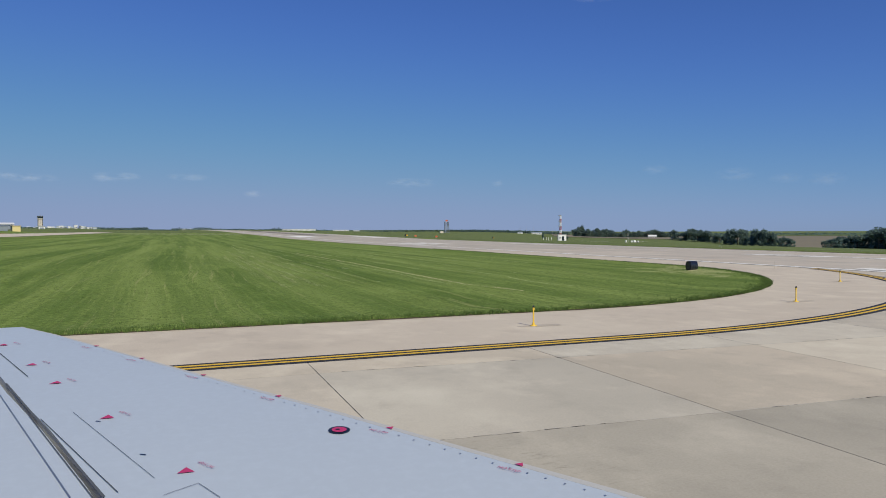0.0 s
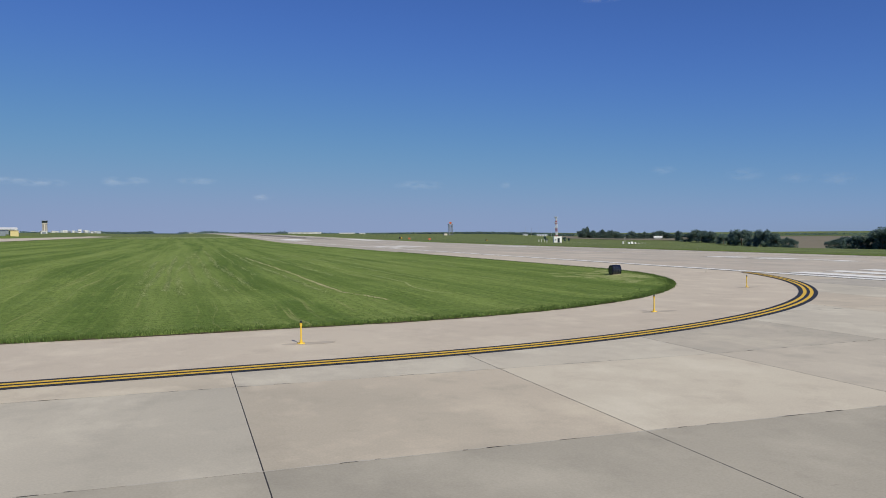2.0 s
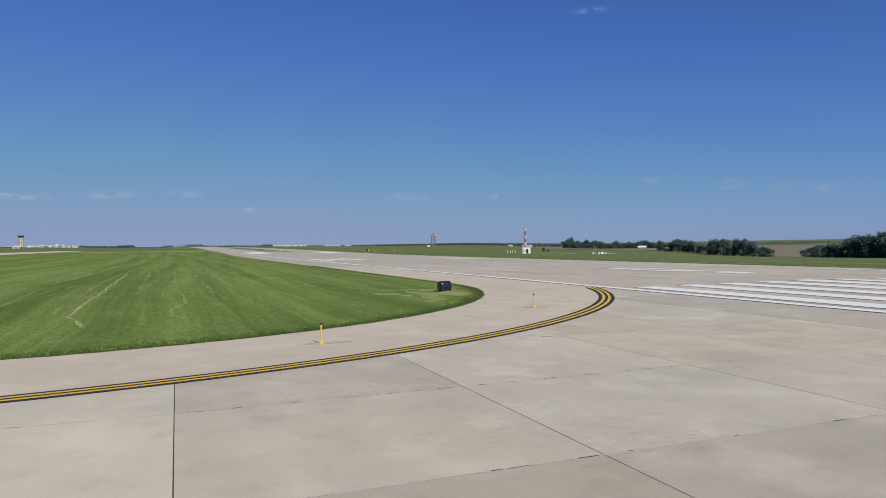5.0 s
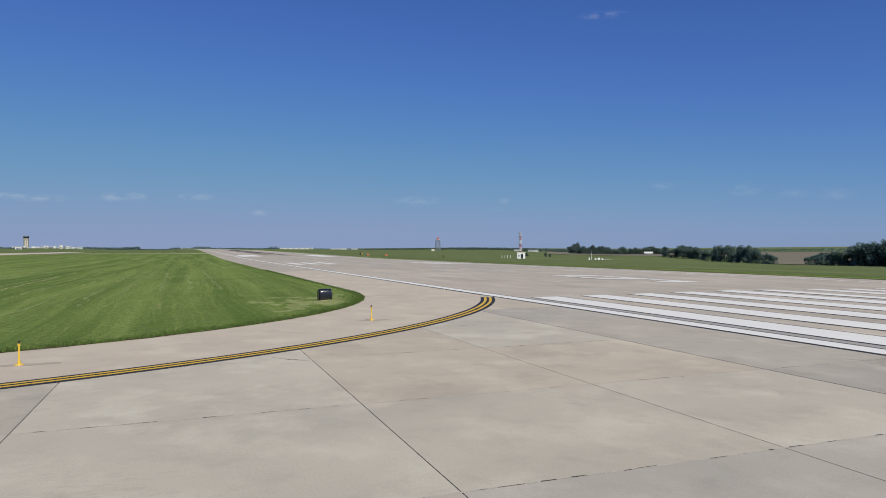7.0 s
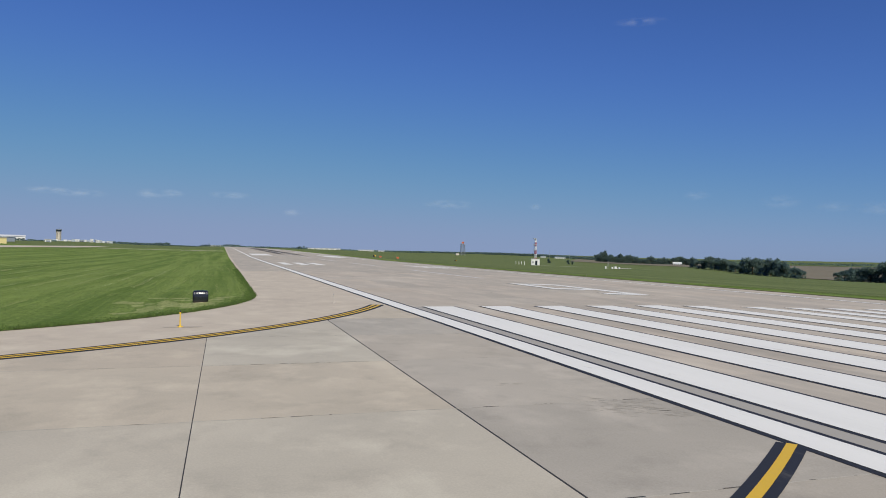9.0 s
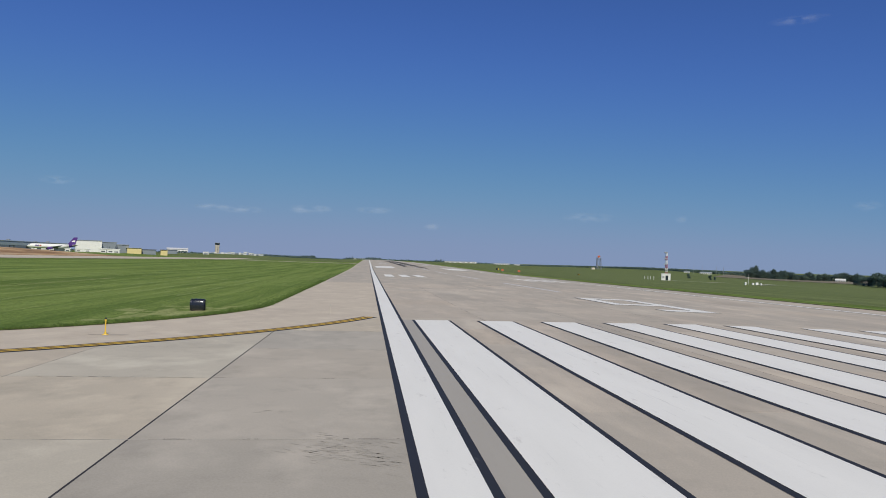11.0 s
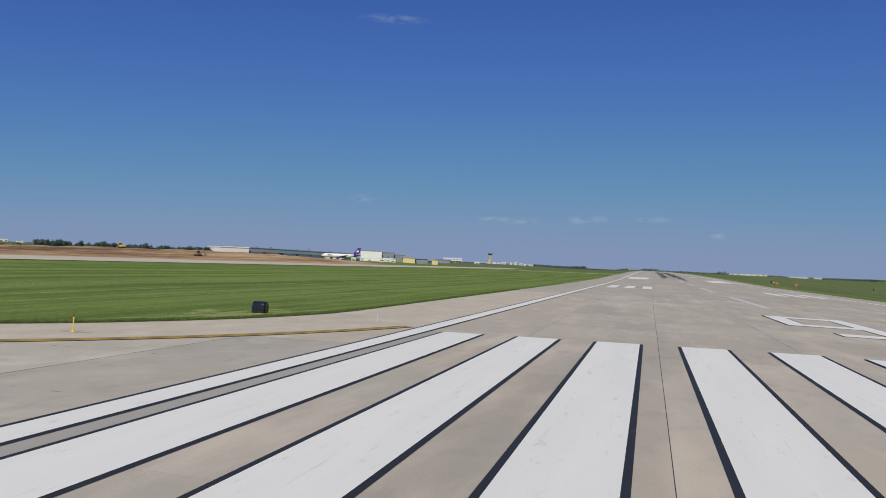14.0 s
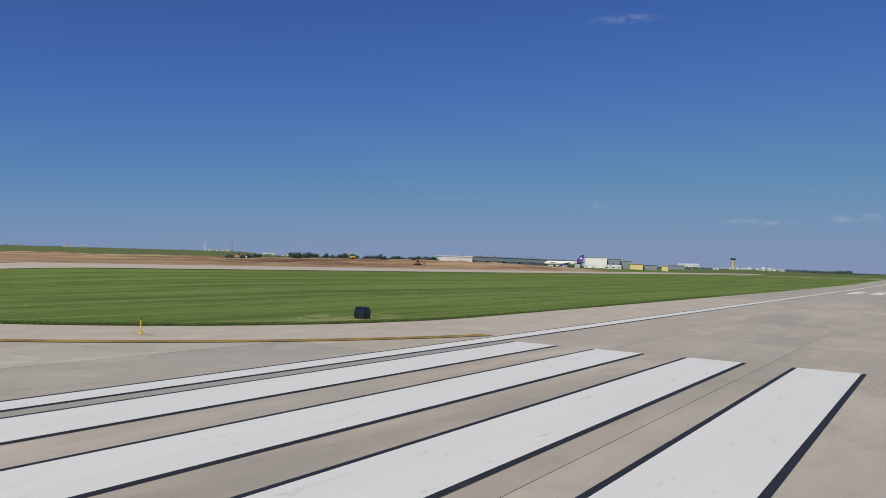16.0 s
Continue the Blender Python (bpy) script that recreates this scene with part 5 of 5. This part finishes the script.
tagged(mesh_ob("dark_edge_strip", vv, ff, M["rim"]), "dark brown strip along the far edge of the runway", "soil", kind="structure")


# worn tracks, dry patches and bare ground in the turf
def track(pts, half, mat, label):
    """Loose flakes of straw or crumbs of earth strewn along a worn line."""
    tr = random.Random(int(-pts[0][0] * 100))
    solid = mat is M["drysoil"]
    vs, fs = [], []
    for (xa, ya), (xb, yb) in zip(pts, pts[1:]):
        for k in range(int(abs(yb - ya) * (70 if solid else 40))):
            u = tr.random()
            x, y = xa + (xb - xa) * u, ya + (yb - ya) * u
            dense = noise.noise((x * 0.5, y * 0.16, 9.0))
            if tr.random() > (0.55 + 0.9 * dense if solid else 0.62 + 0.9 * dense):
                continue
            x += 0.25 * noise.noise((x * 0.4, y * 0.25, 5.0)) + tr.gauss(0, half * 0.55)
            z = turf_z(x, y) + 0.012 + tr.uniform(0, 0.008)
            s = tr.uniform(0.02, 0.06)
            a0 = tr.uniform(0, 6.3)
            b = len(vs)
            for q in range(5):
                a = a0 + q * 1.2566
                m = s * tr.uniform(0.5, 1.2)
                vs.append((x + m * math.cos(a), y + 1.6 * m * math.sin(a), z))
            fs.append(tuple(range(b, b + 5)))
    return tagged(mesh_ob("worn_track", vs, fs, mat), label, "worn ground", kind="structure")


track([(-34.5, 54), (-34.1, 24), (-33.8, 9), (-33.65, -2.3), (-33.1, -4.3), (-32.6, -7.3)], 0.1, M["drysoil"], "narrow bare-earth rut through the grass")
track([(-29.3, 66), (-29.0, 24), (-28.7, 13.2), (-28.3, 3.6), (-29.2, -1.2), (-29.3, -3.7), (-28.6, -5.4)], 0.08, M["straw"], "pale dry mower track in the grass")
for pts in ([(-39.7, 98), (-41.2, 50), (-42.3, 20), (-42.0, -1)], [(-41.5, 60), (-41.4, 30), (-40.8, 4)], [(-40.3, 75), (-40.1, 14), (-39.6, 1)], [(-38.4, 109), (-38.9, 27), (-38.1, 1)],
            [(-36.2, 110), (-37.1, 38), (-36.8, 14)], [(-34.2, 111), (-35.4, 32), (-34.8, 8), (-34.5, -2)], [(-44.6, 40), (-44.4, 7)], [(-43.5, 36), (-43.8, 8), (-43.7, -1)], [(-42.8, 62), (-43.0, 23), (-42.7, 2)],
            [(-32.0, 60), (-31.4, 12)], [(-27.2, 70), (-26.6, 14), (-26.0, 5)], [(-25.2, 60), (-24.7, 16)], [(-22.8, 66), (-22.3, 20)], [(-20.4, 60), (-19.9, 22)], [(-18.1, 66), (-17.6, 20)]):
    track(pts, 0.2, M["straw"], "pale broken line of cut grass on the turf")


def blotch(cx, cy, rx, ry, mat, label, seed, flat=False):
    vs, n = [(cx, cy, 0.004 if flat else turf_z(cx, cy) + 0.02)], 40
    for i in range(n):
        a = 2 * math.pi * i / n
        k = 1 + 0.45 * noise.noise((math.cos(a) * 1.5, math.sin(a) * 1.5, seed))
        x, y = cx + rx * k * math.cos(a), cy + ry * k * math.sin(a)
        vs.append((x, y, -0.001 if flat else turf_z(x, y) - 0.004))
    fs = [(0, 1 + i, 1 + (i + 1) % n) for i in range(n)]
    return tagged(mesh_ob("bare_patch", vs, fs, mat), label, "worn ground", kind="structure")


br = random.Random(6)
for k in range(46):
    x, y = br.gauss(-13.2, 1.5), br.gauss(3.2, 2.6)
    if edge_dist(x, y) > 0.9:
        blotch(x, y, br.uniform(0.25, 0.9), br.uniform(0.3, 1.3), M["dryturf"], "pale dry turf around a sign", k * 1.7)
blotch(-12.2, 3.75, 0.75, 0.4, M["drysoil"], "pale bare ground beside a sign", 2.0)
blotch(-54.5, -15.9, 2.3, 0.55, M["drysoil"], "bare brown ground at the edge of the grass", 3.0)

for x, y in ((-38.58, -19.26), (-24.55, -16.79), (-12.64, -9.15)):
    blotch(x + 0.2, y, 0.8, 0.22, M["stain"], "faint dark stain on the concrete round a marker", x, True)

# fringe
edge_run = line(-75, GC[1] - GR, -36, GC[1] - GR, 400) + arc(GC, GR, -math.pi / 2, 0, 430) + line(-9.0, 11.0, -9.0, 70, 420)
for x, y in edge_run:
    for _ in range(12):
        ix, iy = (0, 1) if x <= GC[0] else ((GC[0] - x) / GR, (GC[1] - y) / GR) if y < GC[1] else (-1, 0)
        k = abs(rnd.gauss(0, 0.35)) - 0.06
        tuft(x + ix * k + rnd.uniform(-0.06, 0.06), y + iy * k + rnd.uniform(-0.06, 0.06), rnd.uniform(0.05, 0.15), 7, 0.0)
# field
for _ in range(30000):
    d = rnd.random() ** 1.8
    x = rnd.uniform(-72, -9.3)
    y = GC[1] - GR + d * 60
    if in_grass(x, y):
        tuft(x, y, rnd.uniform(0.03, 0.07), 4, turf_z(x, y) - 0.02)
blades = mesh_ob("grass_blades", verts, faces, M["blade"])
tagged(blades, "short green grass tufts along the pavement edge", "grass", kind="stuff")

# ---------------------------------------------------------------- concrete slabs, near the threshold
def slab_mesh(poly, top, thick, mat, name, parent):
    """One slab with small chamfered edges from a flat outline, its height following the land."""
    n = len(poly)
    cx, cy = sum(p[0] for p in poly) / n, sum(p[1] for p in poly) / n
    verts = []
    for inset, dz in ((0.0, -thick), (0.0, -0.0008), (0.004, 0.0)):
        for px, py in poly:
            dx, dy = cx - px, cy - py
            k = inset / max(0.3, math.hypot(dx, dy))
            qx, qy = px + dx * k, py + dy * k
            verts.append((qx - cx, qy - cy, gz(qx, qy) + top + dz))
    faces = []
    for r in range(2):
        for i in range(n):
            faces.append((r * n + i, r * n + (i + 1) % n, (r + 1) * n + (i + 1) % n, (r + 1) * n + i))
    faces.append(tuple(range(2 * n, 3 * n)))
    ob = mesh_ob(name, verts, faces, mat, parent)
    ob.location = (cx, cy, 0)
    return ob


base_x = [-400.0, -200.0, -80.0] + [-42 + 0.5 * k for k in range(81)] + [-1.75]
base_v = [(x, y, 0.0018) for x in base_x for y in (-100.0, min(6.4, yellow_y(x) + 0.38))]
taxiway = mesh_ob("taxiway", base_v, [(2 * i, 2 * i + 2, 2 * i + 3, 2 * i + 1) for i in range(len(base_x) - 1)], M["joint"])
tagged(taxiway, "tan concrete taxiway slabs with dark sealed joints", "taxiway", kind="structure")
GY = 0.004
cols = [-1.85, -6.53, -11.56, -16.9, -23.05, -28.99, -34.9, -40.72] + [-46.52 - 5.8 * k for k in range(7)]
rows = [-100 + 0.0, -94.0, -80, -74, -64.6, -59.0, -53.5, -48, -42.5, -36.8, -30.6, -25.15, -18.9, -12.8, -6.5, 0.0, 6.5]


def row_y(y, x):
    """The cross joints run a little askew west of the turn."""
    return y + 0.055 * min(17.4, max(0.0, -29.0 - x))


for x1, x0 in zip(cols, cols[1:]):
    for y0, y1 in zip(rows, rows[1:]):
        n = 8
        ga, gb = (0.02 if x0 > -7 else 0.009), (0.02 if -7 < x1 < -2 else 0.009)
        xs = [x0 + ga + (x1 - x0 - ga - gb) * i / n for i in range(n + 1)]
        tops = [min(row_y(y1, x) - GY, yellow_y(x) + 0.42) for x in xs]
        keep = [(x, t) for x, t in zip(xs, tops) if t > row_y(y0, x) + GY + 0.05]
        if len(keep) < 2:
            continue
        poly = [(keep[0][0], row_y(y0, keep[0][0]) + GY), (keep[-1][0], row_y(y0, keep[-1][0]) + GY)]
        flat = all(abs(t - (row_y(y1, x) - GY)) < 1e-6 for x, t in keep) and len(keep) == n + 1
        poly += [(x1 - gb, row_y(y1, x1 - gb) - GY), (x0 + ga, row_y(y1, x0 + ga) - GY)] if flat else [(x, t) for x, t in keep[::-1]]
        slab_mesh(poly, 0.003, 0.05, M["taxi_old"] if y1 < -30 and x1 < -17 else M["taxi_mid"] if y1 < -30 or (x1 > -2 and y1 < 0) else M["taxi"], "slab", taxiway)

lanes = [-1.85 + 5.7 * k for k in range(9)] + [49.5]
near_base = sheet("runway_near", np.array(lanes), np.linspace(-120, 63, 31), 0.0012, M["joint"])
tagged(near_base, "grey concrete runway slabs with sealed joints", "runway", kind="structure")
rrows = [-120.5 + 6.1 * k for k in range(31)]
for x0, x1 in zip(lanes, lanes[1:]):
    for y0, y1 in zip(rrows, rrows[1:]):
        slab_mesh([(x0 + 0.008, y0 + 0.003), (x1 - 0.008, y0 + 0.003), (x1 - 0.008, y1 - 0.003), (x0 + 0.008, y1 - 0.003)], 0.003, 0.05, M["runway"], "slab", near_base)

# pale dust and broken dark sealant along the cross joints of the taxiway
jr = random.Random(44)
for name, mat, label in (("joint_dust", M["dust"], "pale dust along the cross joints of the taxiway"), ("broken_sealant", M["joint"], "broken dark sealant in the cross joints of the taxiway")):
    vv, ff = [], []
    for y in rows[6:16]:
        x = -46.0
        while x < -1.9:
            l = jr.uniform(0.25, 0.9) if mat is M["dust"] else jr.uniform(0.04, 0.4)
            w = jr.uniform(0.012, 0.03) if mat is M["dust"] else jr.uniform(0.006, 0.016)
            o = jr.gauss(0, 0.006)
            if min(x + l, -1.9) > x + 0.02 and row_y(y, x) < yellow_y(x) - 0.1 and row_y(y, x) < yellow_y(min(x + l, -1.9)) - 0.1 and jr.random() < (0.85 if mat is M["dust"] else 0.45 + 0.5 * noise.noise((x * 0.3, y, 2.0))):
                b, e = len(vv), min(x + l, -1.9)
                z = 0.0052 if mat is M["dust"] else 0.0068
                ya, yb = row_y(y, x) + o, row_y(y, e) + o
                vv += [(x, ya - w, z), (e, yb - w * jr.uniform(0.3, 1), z), (e, yb + w * jr.uniform(0.3, 1), z), (x, ya + w, z)]
                ff.append((b, b + 1, b + 2, b + 3))
            x += l + (0.0 if mat is M["dust"] else jr.uniform(0.05, 0.5))
    tagged(mesh_ob(name, vv, ff, mat), label, "joint", kind="stuff")

# scuffed patches on the taxiway: short dark brush marks lying one way
vv, ff = [], []
for cx, cy, rx, ry, n in ((-2.9, -25.7, 0.9, 0.8, 90), (-2.2, -26.5, 0.4, 0.5, 30), (-4.5, -23.0, 0.35, 0.25, 7), (-6.3, -21.8, 0.3, 0.2, 5)):
    for _ in range(n):
        x, y = jr.gauss(cx, rx * 0.5), jr.gauss(cy, ry * 0.5)
        if x > -1.95:
            continue
        l, w, a = jr.uniform(0.04, 0.22), jr.uniform(0.006, 0.022), radians(-18 + jr.gauss(0, 16))
        c, s_ = math.cos(a), math.sin(a)
        b = len(vv)
        for u, v in ((-l, 0), (-l * 0.3, -w), (l, -w * 0.3), (l * 0.6, w), (-l * 0.4, w * 0.8)):
            vv.append((x + u * c - v * s_, y + u * s_ + v * c, 0.0048))
        ff.append(tuple(range(b, b + 5)))
tagged(mesh_ob("scuff_marks", vv, ff, M["scuff"]), "dark scuff marks brushed on the concrete", "stain", kind="stuff")
mk = tagged(new("patch_joint"), "short sealed patch joint beside the yellow line", "joint", kind="structure")
strip("sealant", [(-17.9, -18.2), (-17.5, -18.8), (-16.95, -19.35)], 0.01, 0.0048, M["joint"], mk)
